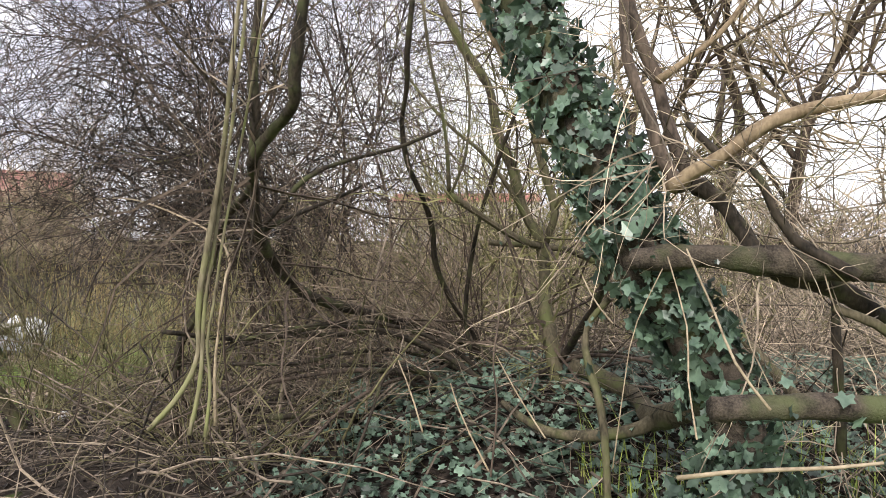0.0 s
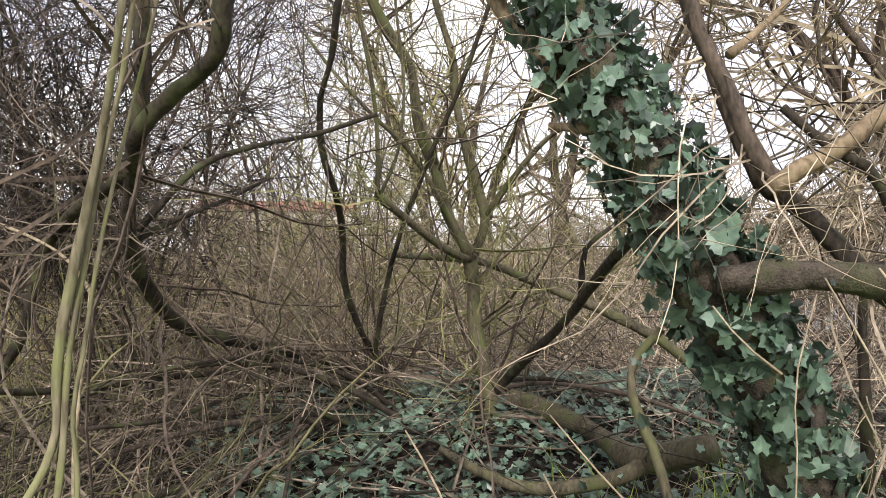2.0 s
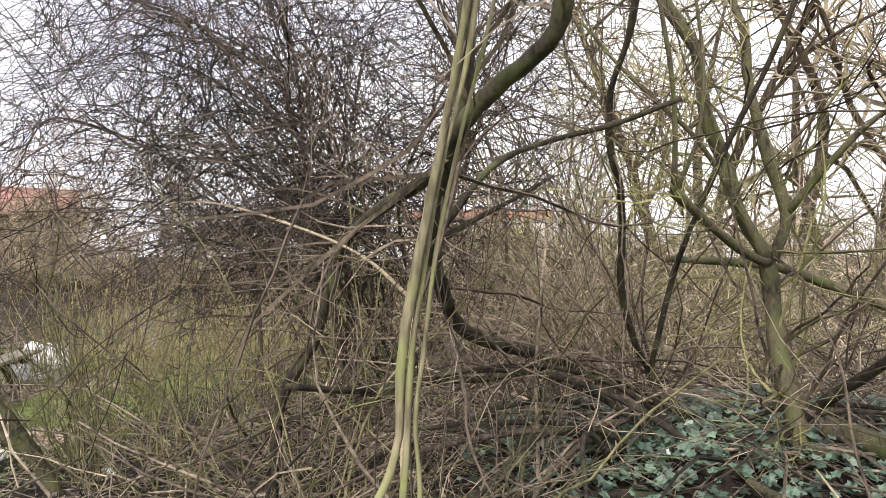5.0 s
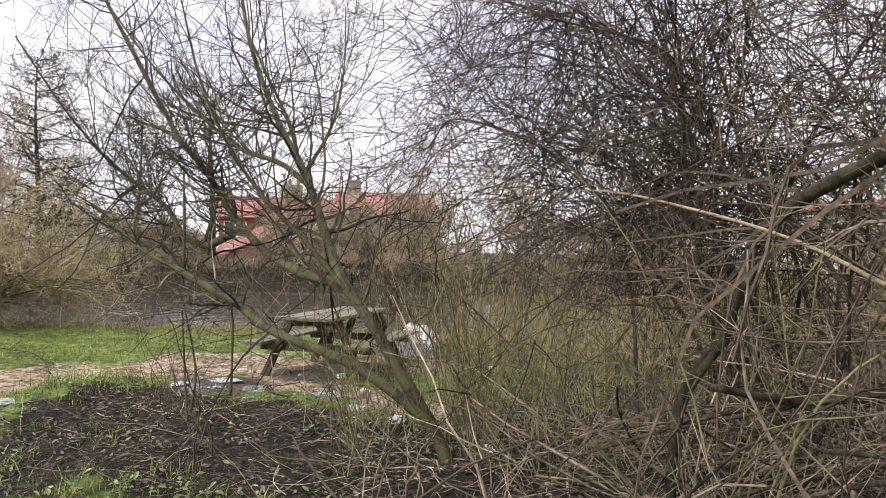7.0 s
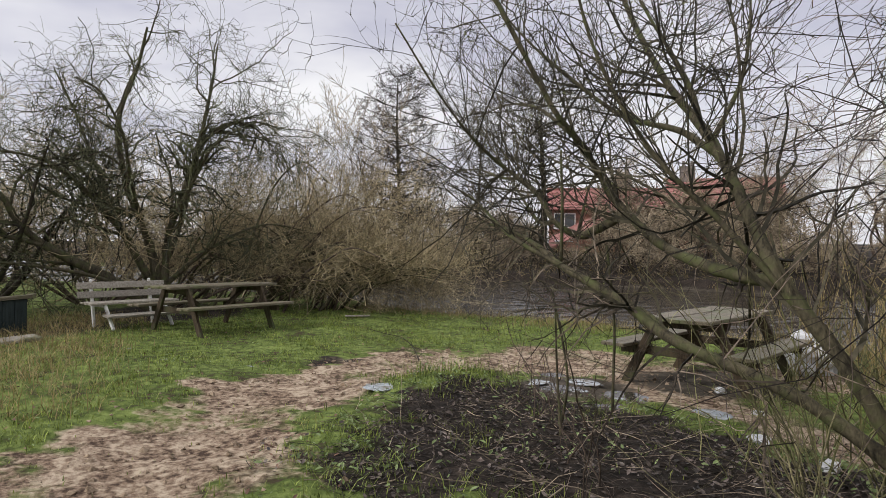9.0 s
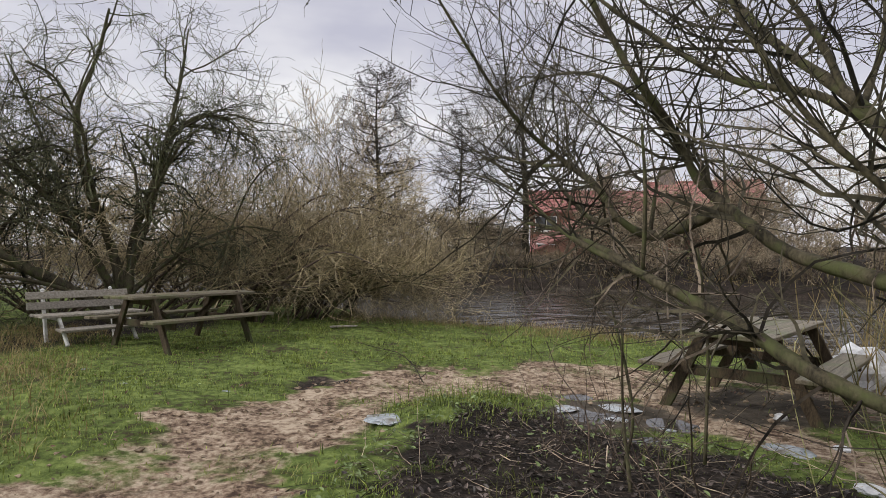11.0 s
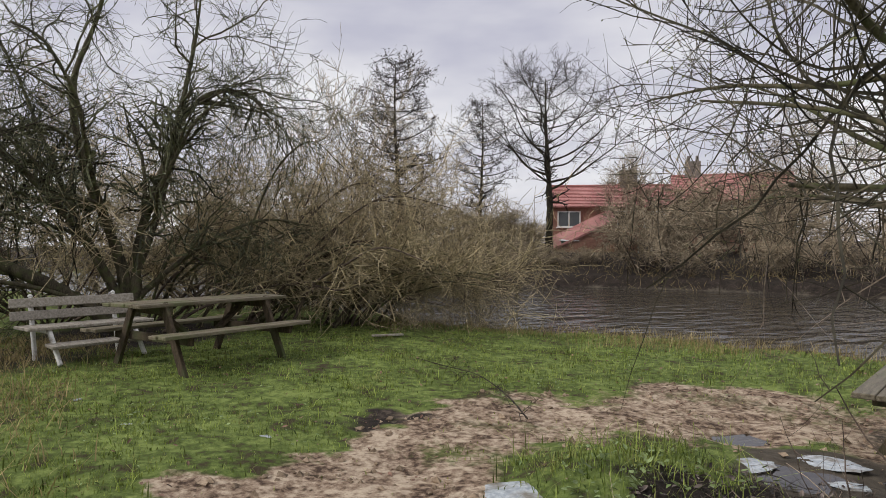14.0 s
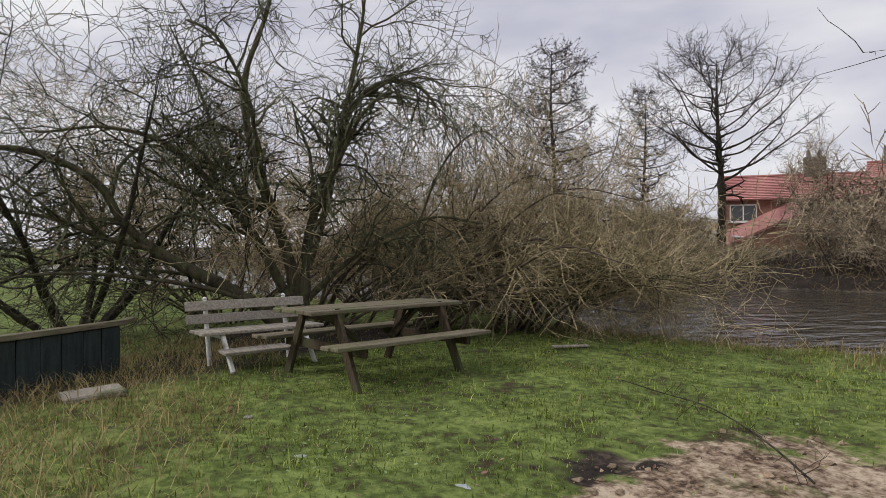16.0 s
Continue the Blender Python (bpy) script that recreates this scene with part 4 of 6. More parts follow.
# ---- the leaning willow by the path ----
willow = plant("leaning_willow", 0, 0, "leaning willow with mossy trunks slanting over the litter heap", "tree")
willow_lines = []
willow_lines.append(limb(willow, "trunk", [(-2.95, 4.75, -0.10), (-3.10, 4.68, 0.30), (-3.42, 4.52, 0.90), (-3.70, 4.45, 1.30), (-3.85, 4.50, 1.53), (-4.23, 4.69, 2.04), (-4.85, 5.05, 2.60), (-5.50, 5.40, 3.40), (-6.10, 5.80, 4.40)], 0.05, 0.014, BARK_WILLOW))
for radii, ctrl in (
    ((0.038, 0.009), [(-3.66, 4.45, 1.26), (-4.05, 4.50, 1.32), (-4.50, 4.70, 1.42), (-4.70, 4.69, 1.55), (-4.85, 4.71, 1.66), (-5.00, 4.71, 1.80), (-5.05, 4.64, 1.96), (-5.07, 4.46, 2.15), (-5.12, 4.33, 2.30), (-5.21, 4.24, 2.53), (-5.36, 4.10, 2.92), (-5.60, 3.95, 3.45), (-5.90, 3.85, 4.10)]),
    ((0.03, 0.006), [(-4.85, 4.71, 1.66), (-5.06, 4.68, 1.56), (-5.33, 4.76, 1.52), (-5.47, 4.66, 1.62), (-5.62, 4.66, 1.80), (-5.80, 4.60, 1.95), (-5.92, 4.45, 2.10), (-5.95, 4.26, 2.25), (-5.95, 4.07, 2.42), (-5.95, 3.88, 2.62), (-6.05, 3.65, 3.00)]),
    ((0.018, 0.004), [(-5.47, 4.66, 1.62), (-5.75, 4.78, 1.62), (-6.10, 4.95, 1.78), (-6.50, 5.10, 2.05), (-6.90, 5.30, 2.25)]),
    ((0.016, 0.004), [(-5.80, 4.60, 1.95), (-6.20, 4.75, 2.00), (-6.70, 4.90, 2.12), (-7.20, 5.00, 2.16)]),
    ((0.04, 0.01), [(-3.15, 4.66, 0.40), (-3.60, 4.50, 0.72), (-4.20, 4.36, 0.93), (-4.60, 4.38, 1.12), (-4.99, 4.30, 1.30), (-5.34, 4.40, 1.43), (-5.80, 4.55, 1.55), (-6.30, 4.70, 1.62)]),
    ((0.022, 0.006), [(-4.16, 4.66, 1.95), (-4.40, 4.62, 2.12), (-4.75, 4.55, 2.25), (-5.15, 4.50, 2.55), (-5.60, 4.45, 2.95), (-6.10, 4.40, 3.50)]),
    ((0.02, 0.005), [(-4.30, 4.72, 2.10), (-4.48, 4.80, 2.45), (-4.78, 4.85, 2.90), (-5.20, 4.95, 3.50)]),
    ((0.02, 0.005), [(-3.60, 4.48, 1.15), (-3.90, 4.30, 1.55), (-4.20, 4.10, 1.95), (-4.45, 3.95, 2.50), (-4.60, 3.85, 3.20)]),
    ((0.014, 0.004), [(-5.08, 4.45, 2.16), (-5.60, 4.60, 2.45), (-6.20, 4.80, 2.60), (-6.90, 5.00, 2.62)]),
    ((0.016, 0.004), [(-4.99, 4.30, 1.30), (-5.40, 4.20, 1.50), (-5.90, 4.25, 1.78), (-6.50, 4.40, 1.95)]),
    ((0.014, 0.004), [(-5.34, 4.40, 1.43), (-5.90, 4.80, 1.50), (-6.50, 5.30, 1.62), (-7.10, 5.80, 1.66)]),
    ((0.014, 0.004), [(-4.20, 4.36, 0.93), (-4.60, 4.60, 1.05), (-5.10, 4.85, 1.10), (-5.60, 5.10, 1.25)]),
    ((0.017, 0.004), [(-4.23, 4.69, 2.04), (-4.30, 5.10, 2.50), (-4.50, 5.50, 3.10), (-4.80, 5.90, 3.80)]),
):
    willow_lines.append(limb(willow, "limb", ctrl, radii[0], radii[1], BARK_WILLOW))
# upright rods off the low limbs
for ctrl in ([(-5.05, 4.33, 1.34), (-5.02, 4.30, 1.70), (-5.06, 4.32, 2.05)], [(-5.33, 4.76, 1.52), (-5.42, 4.95, 1.85), (-5.50, 5.15, 2.05)], [(-4.95, 4.72, 0.35), (-4.93, 4.70, 0.95), (-4.97, 4.66, 1.45)],
             [(-5.35, 4.65, 0.10), (-5.45, 4.70, 0.50), (-5.40, 4.62, 1.00)], [(-5.6, 4.9, 0.1), (-5.5, 4.85, 0.5), (-5.62, 4.8, 1.1)]):
    willow_lines.append(limb(willow, "rod", ctrl, 0.012, 0.007, BARK_WILLOW))

twig_cloud(crooked, crooked_lines, TWIG_BROWN, [(150, 0.9, (0.2, 0.9), 0.24, 6, 0.22, 0.02), (1000, 0.9, (0.1, 0.4), 0.6, 4, 0.22, 0.0)])
twig_cloud(crooked, crooked_lines[:6], BARK_BROWN, [(120, 0.9, (0.6, 1.7), 0.3, 9, 0.17, 0.0)], "side_spray", lo=0.1, floor=0.002)
twig_cloud(forked, forked_lines[:3], BARK_BROWN, [(50, 0.9, (0.5, 1.4), 0.22, 9, 0.17, 0.03)], "side_spray", lo=0.1, floor=0.002)
twig_cloud(forked, forked_lines, TWIG_OLIVE, [(110, 0.9, (0.2, 0.9), 0.22, 6, 0.22, 0.06), (600, 0.9, (0.1, 0.4), 0.6, 4, 0.2, 0.02)])
twig_cloud(elder, elder_lines, TWIG_TAN, [(110, 0.9, (0.2, 1.0), 0.16, 6, 0.16, 0.0), (500, 0.9, (0.1, 0.4), 0.6, 4, 0.2, 0.0)])
willow_tips, _ = twig_cloud(willow, willow_lines[:4] + willow_lines[6:10] + willow_lines[13:14], TWIG_MOSSY, [(360, 0.75, (0.4, 1.5), 0.42, 8, 0.16, 0.07), (1500, 0.75, (0.2, 0.75), 0.62, 4, 0.17, 0.04), (1700, 0.8, (0.06, 0.25), 0.75, 2, 0.2, 0.0)], lo=0.25, floor=0.0024)
twig_cloud(willow, willow_lines[4:6] + willow_lines[10:13], TWIG_MOSSY, [(90, 0.8, (0.3, 0.9), 0.4, 6, 0.18, 0.03), (420, 0.8, (0.15, 0.5), 0.62, 4, 0.2, 0.02)], "low_spray", lo=0.3, floor=0.0022)
twig_cloud(willow, willow_lines[5:6], TWIG_BROWN, [(30, 0.9, (0.3, 1.0), 0.28, 7, 0.2, -0.12), (160, 0.9, (0.15, 0.6), 0.6, 4, 0.22, -0.06)], "drooping_spray")
buds(willow, willow_tips, 3000, 0.011, BUD)


def ivy_on(lines, count, spread, size, parent):
    p, r = pack(lines, 40)
    who = rng.integers(0, len(p), count)
    k = rng.integers(0, 39, count)
    t = rng.random((count, 1))
    c = p[who, k] * (1 - t) + p[who, k + 1] * t
    tan = unit(p[who, k + 1] - p[who, k])
    out = unit(np.cross(tan, rng.normal(0, 1, tan.shape)))
    lift = r[who, k][:, None] * 0.95 + spread * rng.random((count, 1)) ** 1.3
    leaves(c + out * lift, out + rng.normal(0, 0.6, out.shape), size, IVY, "ivy", parent)


ivy_on(ivy_lines[:1], 2300, 0.065, 0.041, ivy_tree)
ivy_on(fallen_lines, 60, 0.03, 0.03, elbow_log)


def scatter(count, x0, x1, y0, y1, keep):
    x, y = x0 + (x1 - x0) * rng.random(count), y0 + (y1 - y0) * rng.random(count)
    k = rng.random(count) < keep(x, y)
    return x[k], y[k]


# ivy carpet and skirts of the ivy tree
x, y = scatter(20000, -1.3, 3.2, 1.6, 5.2, lambda a, b: ease(-1.0, -0.3, a + 0.35 * wave(a, b, 2.5)) * (1 - 0.8 * ease(4.2, 5.0, b)) * (1 - ease(2.0, 3.1, a + 0.3 * wave(a, b, 2.5))) * ease(1.5, 2.2, b + 0.3 * wave(a, b, 3.1)) * 0.8)
z = height(x, y) + 0.02 + 0.1 * rng.random(len(x))
n = np.stack([rng.normal(0, 0.45, len(x)), rng.normal(0, 0.45, len(x)) - 0.3, np.ones(len(x))], axis=1)
tagged(leaves(np.stack([x, y, z], axis=1), n, 0.04, IVY, "ivy_carpet"), "dark green ivy leaves carpeting the thicket floor", "ivy", kind="stuff")
a = rng.random(1500) * 2 * np.pi
d = np.abs(rng.normal(0, 0.2, 1500))
x, y = 0.85 + d * np.cos(a), 1.95 + d * np.sin(a) * 0.8
z = height(x, y) + 0.04 + 0.75 * rng.random(1500) ** 1.1 * np.exp(-(d / 0.3) ** 2)
n = np.stack([np.cos(a), np.sin(a) - 0.6, np.full(1500, 0.35)], axis=1) + rng.normal(0, 0.4, (1500, 3))
tagged(leaves(np.stack([x, y, z], axis=1), n, 0.042, IVY, "ivy_mound"), "mound of ivy and brambles round the tree foot", "ivy", kind="stuff")

# dead leaves and sticks on the ground
x, y = scatter(30000, -7.2, 3.0, 1.2, 8.5, lambda a, b: masks(a, b)[1] * (shore(a, b) < -0.4) * 0.8)
z = height(x, y) + 0.012
n = np.stack([rng.normal(0, 0.5, len(x)), rng.normal(0, 0.5, len(x)), np.ones(len(x))], axis=1)
tagged(leaves(np.stack([x, y, z], axis=1), n, 0.036, DEAD_LEAF, "leaf_litter", shape="plain"), "brown and grey dead leaves lying thick on the soil", "leaf litter", kind="stuff")


def strewn(name, count, x0, x1, y0, y1, length, radius, mat, keep, label, tilt=0.12, up=0.03, crook=0.12):
    x, y = scatter(count, x0, x1, y0, y1, keep)
    k = len(x)
    a = rng.random(k) * 2 * np.pi
    d = np.stack([np.cos(a), np.sin(a), rng.normal(0, tilt, k)], axis=1)
    L = length[0] + (length[1] - length[0]) * rng.random(k) ** 2
    s = np.stack([x, y, height(x, y) + up * rng.random(k) + 0.008], axis=1)
    p = wander(s, d, L, 4, crook, 0.0)
    p[:, :, 2] = np.maximum(p[:, :, 2], height(p[:, :, 0], p[:, :, 1]) + 0.006)
    r = (radius[0] + (radius[1] - radius[0]) * rng.random(k) ** 2)[:, None] * np.linspace(1, 0.5, 5)[None]
    w = Wood()
    w.add(p, r, 4)
    return tagged(w.make(name, mat), label, "sticks", kind="stuff")


strewn("fallen_twigs", 3600, -7.0, 3.0, 1.8, 7.5, (0.08, 0.45), (0.0012, 0.0035), TWIG_BROWN, lambda a, b: masks(a, b)[1] * (shore(a, b) < -0.4), "dry fallen twigs strewn over the leaf litter", 0.2, 0.06, 0.2)
strewn("brushwood", 480, -2.2, 3.0, 2.6, 6.5, (0.3, 1.3), (0.003, 0.011), TWIG_BROWN, lambda a, b: masks(a, b)[1] * (shore(a, b) < -0.4), "tangled heap of dead brushwood", 0.25, 0.2, 0.2)


def thicket(name, label, boxes, mat, count, length, radius, up, crook, lift, fine, fine_len, category="shrub", fine_r=0.0016):
    """A tangle of canes rooted over a stretch of ground, with fine side shoots."""
    x0, x1, y0, y1 = boxes
    x, y = scatter(count, x0, x1, y0, y1, lambda a, b: (shore(a, b) < 0.1) * 1.0)
    k = len(x)
    s = np.stack([x, y, height(x, y) - 0.03], axis=1)
    d = np.stack([rng.normal(0, 1, k) * (1 - up), rng.normal(0, 1, k) * (1 - up), np.full(k, up)], axis=1)
    L = length[0] + (length[1] - length[0]) * rng.random(k)
    p = wander(s, d, L, 9, crook, lift)
    p[:, 1:, 2] = np.maximum(p[:, 1:, 2], height(p[:, 1:, 0], p[:, 1:, 1]) + 0.02)
    r = (radius[0] + (radius[1] - radius[0]) * rng.random(k) ** 2)[:, None] * np.linspace(1, 0.3, 10)[None]
    w = Wood()
    w.add(p, r, 4)
    q, qr = sprout(p, r, fine, 0.9, fine_len, 0.6, 3, 0.22, 0.0, floor=fine_r)
    w.add(q, qr, 3)
    return tagged(w.make(name, mat), label, category, kind="stuff")


thicket("bramble_thicket", "leafless bramble and thorn canes tangled behind the trees", (-1.2, 5.0, 4.8, 8.0), TWIG_TAN, 620, (0.8, 2.6), (0.004, 0.011), 0.5, 0.24, -0.05, 2400, (0.2, 0.8), fine_r=0.003)
thicket("thorn_scrub", "dense brown thorn scrub in front of the pond", (-1.0, 6.5, 7.5, 12.0), TWIG_TAN, 420, (1.2, 3.2), (0.005, 0.012), 0.66, 0.22, -0.02, 2200, (0.3, 0.9), fine_r=0.0045)
thicket("bramble_arch", "arching dry bramble canes over the fallen log", (1.5, 3.6, 1.9, 4.2), TWIG_TAN, 130, (0.9, 2.2), (0.0016, 0.004), 0.5, 0.2, -0.08, 700, (0.15, 0.6))
thicket("bramble_hedge", "dry tan bramble stems lying in tangled layers", (1.0, 5.0, 2.7, 5.2), TWIG_BROWN, 260, (0.9, 2.4), (0.002, 0.005), 0.36, 0.2, -0.01, 1800, (0.2, 0.7))
thicket("low_brambles", "low tangle of dry bramble canes", (-2.9, 0.2, 2.7, 5.5), TWIG_BROWN, 210, (0.5, 1.8), (0.003, 0.01), 0.45, 0.2, -0.07, 600, (0.15, 0.6), fine_r=0.0024)
thicket("green_shoots", "slender green shoots standing at the pond edge", (-4.6, -1.2, 5.0, 8.5), REED, 420, (0.5, 1.8), (0.003, 0.007), 0.74, 0.13, 0.01, 700, (0.15, 0.5), fine_r=0.0022)
thicket("pond_reeds", "pale dead reeds and green stems along the pond", (-6.6, 1.0, 8.6, 12.8), DRY_GRASS, 1000, (0.7, 1.9), (0.005, 0.009), 0.78, 0.1, 0.0, 300, (0.1, 0.4), "reeds")
thicket("olive_scrub", "pale mossy stems standing close behind the forked sapling", (-1.6, 3.2, 5.4, 8.6), TWIG_OLIVE, 420, (1.2, 3.6), (0.004, 0.011), 0.62, 0.18, -0.01, 2000, (0.3, 0.9), fine_r=0.0035)
thicket("far_reeds", "low dry sedge and bramble on the far bank", (-46, -18, 22, 37), DRY_GRASS, 2600, (0.3, 0.9), (0.006, 0.012), 0.6, 0.2, -0.03, 1200, (0.2, 0.5), "reeds")
free_tree("yellow_willow", 0.7, 9.6, "yellow-green osier willow glowing behind the thicket", 4.6, 0.03, 12, 1.7, 0.7, (BARK_GREEN, TWIG_YELLOW),
          [(300, 0.6, (0.5, 1.4), 0.5, 5, 0.1, 0.1), (2200, 0.6, (0.3, 0.9), 0.6, 4, 0.12, 0.08)], start=0.3, limbs=5, category="bush")



def fan(parent, hub, count, aim, spread, length, radius, mat, crook, lift, fine, fine_len):
    """Shoots that spring from a stool, and their side twigs."""
    s = np.array(hub) + rng.normal(0, 0.07, (count, 3))
    d = np.array(aim) + rng.normal(0, spread, (count, 3))
    L = length[0] + (length[1] - length[0]) * rng.random(count)
    p = wander(s, d, L, 10, crook, lift)
    r = (radius[0] + (radius[1] - radius[0]) * rng.random(count) ** 2)[:, None] * np.linspace(1, 0.35, 11)[None]
    for k in range(count):
        v, f = tubes(p[k][None], r[k][None], 5)
        raw_mesh("shoot", v, f, mat, parent, True)
    q, qr = sprout(p, r, fine, 0.8, fine_len, 0.5, 4, 0.24, 0.0)
    w = Wood()
    w.add(q, qr, 3)
    w.make("twig_spray", mat, parent, kind="stuff")


fan(crooked, (0.1, 4.05, 0.82), 34, (-0.55, -0.1, 0.85), 0.33, (0.9, 2.2), (0.003, 0.008), CANE_BROWN, 0.15, -0.07, 600, (0.15, 0.6))
fan(crooked, (0.2, 4.1, 0.8), 14, (0.0, -0.1, 0.9), 0.28, (0.9, 2.2), (0.003, 0.008), BARK_BROWN, 0.15, -0.02, 220, (0.15, 0.5))
fan(forked, (0.75, 3.75, 0.8), 16, (0.6, 0.1, 0.45), 0.35, (0.6, 1.6), (0.003, 0.008), CANE_BROWN, 0.14, -0.02, 260, (0.15, 0.5))
olive = plant("olive_stool", 0, 0, "stool of olive-green arching shoots low in the thicket", "shrub")
fan(olive, (-1.25, 3.5, 0.15), 46, (-0.1, -0.1, 0.6), 0.5, (0.7, 1.9), (0.003, 0.009), STEM_OLIVE, 0.15, -0.04, 420, (0.12, 0.5))
fan(olive, (-0.6, 3.35, 0.2), 38, (0.3, 0.0, 0.5), 0.5, (0.6, 1.5), (0.003, 0.008), STEM_OLIVE, 0.17, -0.06, 260, (0.12, 0.5))
green_stool = plant("willow_stool", 0, 0, "young willow stool with upright green shoots", "shrub")
fan(green_stool, (-2.8, 4.6, 0.2), 34, (-0.1, -0.05, 0.9), 0.32, (0.7, 1.7), (0.003, 0.008), STEM_OLIVE, 0.1, 0.0, 300, (0.1, 0.4))
fan(green_stool, (-3.4, 4.3, 0.15), 24, (-0.2, -0.05, 0.8), 0.4, (0.6, 1.5), (0.003, 0.008), STEM_OLIVE, 0.12, 0.0, 240, (0.1, 0.4))
fan(green_stool, (-2.2, 4.3, 0.2), 26, (-0.1, -0.05, 0.7), 0.45, (0.6, 1.6), (0.003, 0.008), STEM_OLIVE, 0.12, -0.02, 260, (0.1, 0.4))
suckers = plant("willow_suckers", 0, 0, "bare brown willow suckers standing on the litter heap", "shrub")
for hx, hy in ((-5.6, 4.75), (-6.1, 5.0), (-5.0, 4.35), (-4.5, 4.1)):
    fan(suckers, (hx, hy, place_z(hx, hy)), 6, (0.0, 0.0, 0.9), 0.36, (0.4, 1.2), (0.003, 0.008), BARK_BROWN, 0.14, 0.0, 24, (0.1, 0.5))
strewn("pale_sticks", 160, -6.8, -2.5, 3.2, 6.2, (0.15, 0.8), (0.0015, 0.005), TWIG_TAN, lambda a, b: masks(a, b)[1], "pale dry sticks lying on the litter heap", 0.3, 0.12, 0.2)

# hanging thorn tree: limbs thrown out to the left of the crooked shrub
thorn = plant("thorn_tree", 0, 0, "dense leafless thorn tree with drooping brown twigs", "tree")
thorn_lines = []
for tip in ((-2.7, 3.7, 2.7), (-2.9, 4.0, 2.0), (-2.2, 3.6, 3.3), (-1.8, 3.6, 2.4), (-1.4, 3.5, 3.1), (-2.5, 4.3, 1.5), (-1.6, 4.1, 1.9), (-0.6, 3.7, 3.2), (0.2, 4.6, 3.6),
            (-2.6, 4.6, 2.9), (-3.0, 5.3, 2.2), (-2.2, 5.4, 3.4), (-1.6, 5.0, 2.7), (-3.2, 4.6, 3.4), (-1.2, 5.6, 3.4), (-0.4, 5.2, 3.0), (-2.0, 4.2, 3.6), (-0.2, 4.4, 3.4), (-2.5, 4.9, 1.9), (-2.9, 4.4, 2.6), (-2.3, 4.7, 3.9), (-1.9, 4.6, 1.6)):
    b = np.array((-1.0 + 0.5 * rng.normal(), 5.3 + 0.4 * rng.normal(), 0.15))
    tip = np.array(tip)
    ctrl = [b + (tip - b) * q + np.array([rng.normal(0, 0.12), rng.normal(0, 0.12), 1.1 * math.sin(math.pi * q) * (0.6 + 0.3 * rng.random())]) * (q > 0) for q in (0, 0.25, 0.5, 0.75, 1.0)]
    thorn_lines.append(limb(thorn, "stem", [tuple(c) for c in ctrl], 0.013, 0.003, BARK_BROWN))
twig_cloud(thorn, thorn_lines, TWIG_THORN, [(760, 1.0, (0.6, 1.8), 0.55, 9, 0.22, -0.05), (2700, 0.9, (0.25, 1.0), 0.65, 5, 0.24, -0.04), (2600, 0.9, (0.1, 0.35), 0.7, 2, 0.25, -0.03)], lo=0.3, floor=0.0024)
# second spray in a darker tone, which thickens and darkens the crown
twig_cloud(thorn, thorn_lines, TWIG_DARK, [(420, 1.0, (0.6, 1.8), 0.6, 9, 0.22, -0.05), (1700, 0.9, (0.3, 1.0), 0.7, 5, 0.24, -0.04), (1400, 0.9, (0.1, 0.35), 0.7, 2, 0.25, -0.03)], "dead_twig_spray", lo=0.3, floor=0.0026)

# ---- picnic tables, bench ----
def picnic_table(m, label):
    t = thing("picnic_table", m, label, "picnic table", "picnic tables")
    L = 2.0
    for i in range(5):
        part("tabletop_plank", box(L, 0.142, 0.04, pose(rng.normal(0, 0.008), -0.296 + i * 0.148, 0.735 + rng.normal(0, 0.002)), 0.006), PLANK, t)
    for s in (-1, 1):
        for j in (0, 1):
            part("seat_plank", box(L, 0.135, 0.038, pose(rng.normal(0, 0.008), s * (0.6 + j * 0.14), 0.43), 0.006), PLANK, t)
    for e in (-0.68, 0.68):
        for s in (-1, 1):
            part("leg", box(0.045, 0.1, 0.87, pose(e, s * 0.48, 0.355, s * 26, 0, 0), 0.005), PLANK_DARK, t)
        part("seat_bearer", box(0.045, 1.48, 0.095, pose(e + 0.046, 0, 0.362), 0.005), PLANK_DARK, t)
        part("top_bearer", box(0.045, 0.72, 0.09, pose(e + 0.046, 0, 0.668), 0.005), PLANK_DARK, t)
        part("brace", box(0.045, 0.09, 0.5, pose(e * 0.62, 0, 0.535, 0, -52 if e < 0 else 52, 0), 0.005), PLANK_DARK, t)
    return t


picnic_table(pose(-13.03, 4.27, 0.0, -0.8, 0, 110), "weathered wooden picnic table with dark A-frame legs on the lawn")
picnic_table(pose(-6.37, 7.92, -0.02, 0, 0, 103), "old wooden picnic table under the willow, littered underneath")


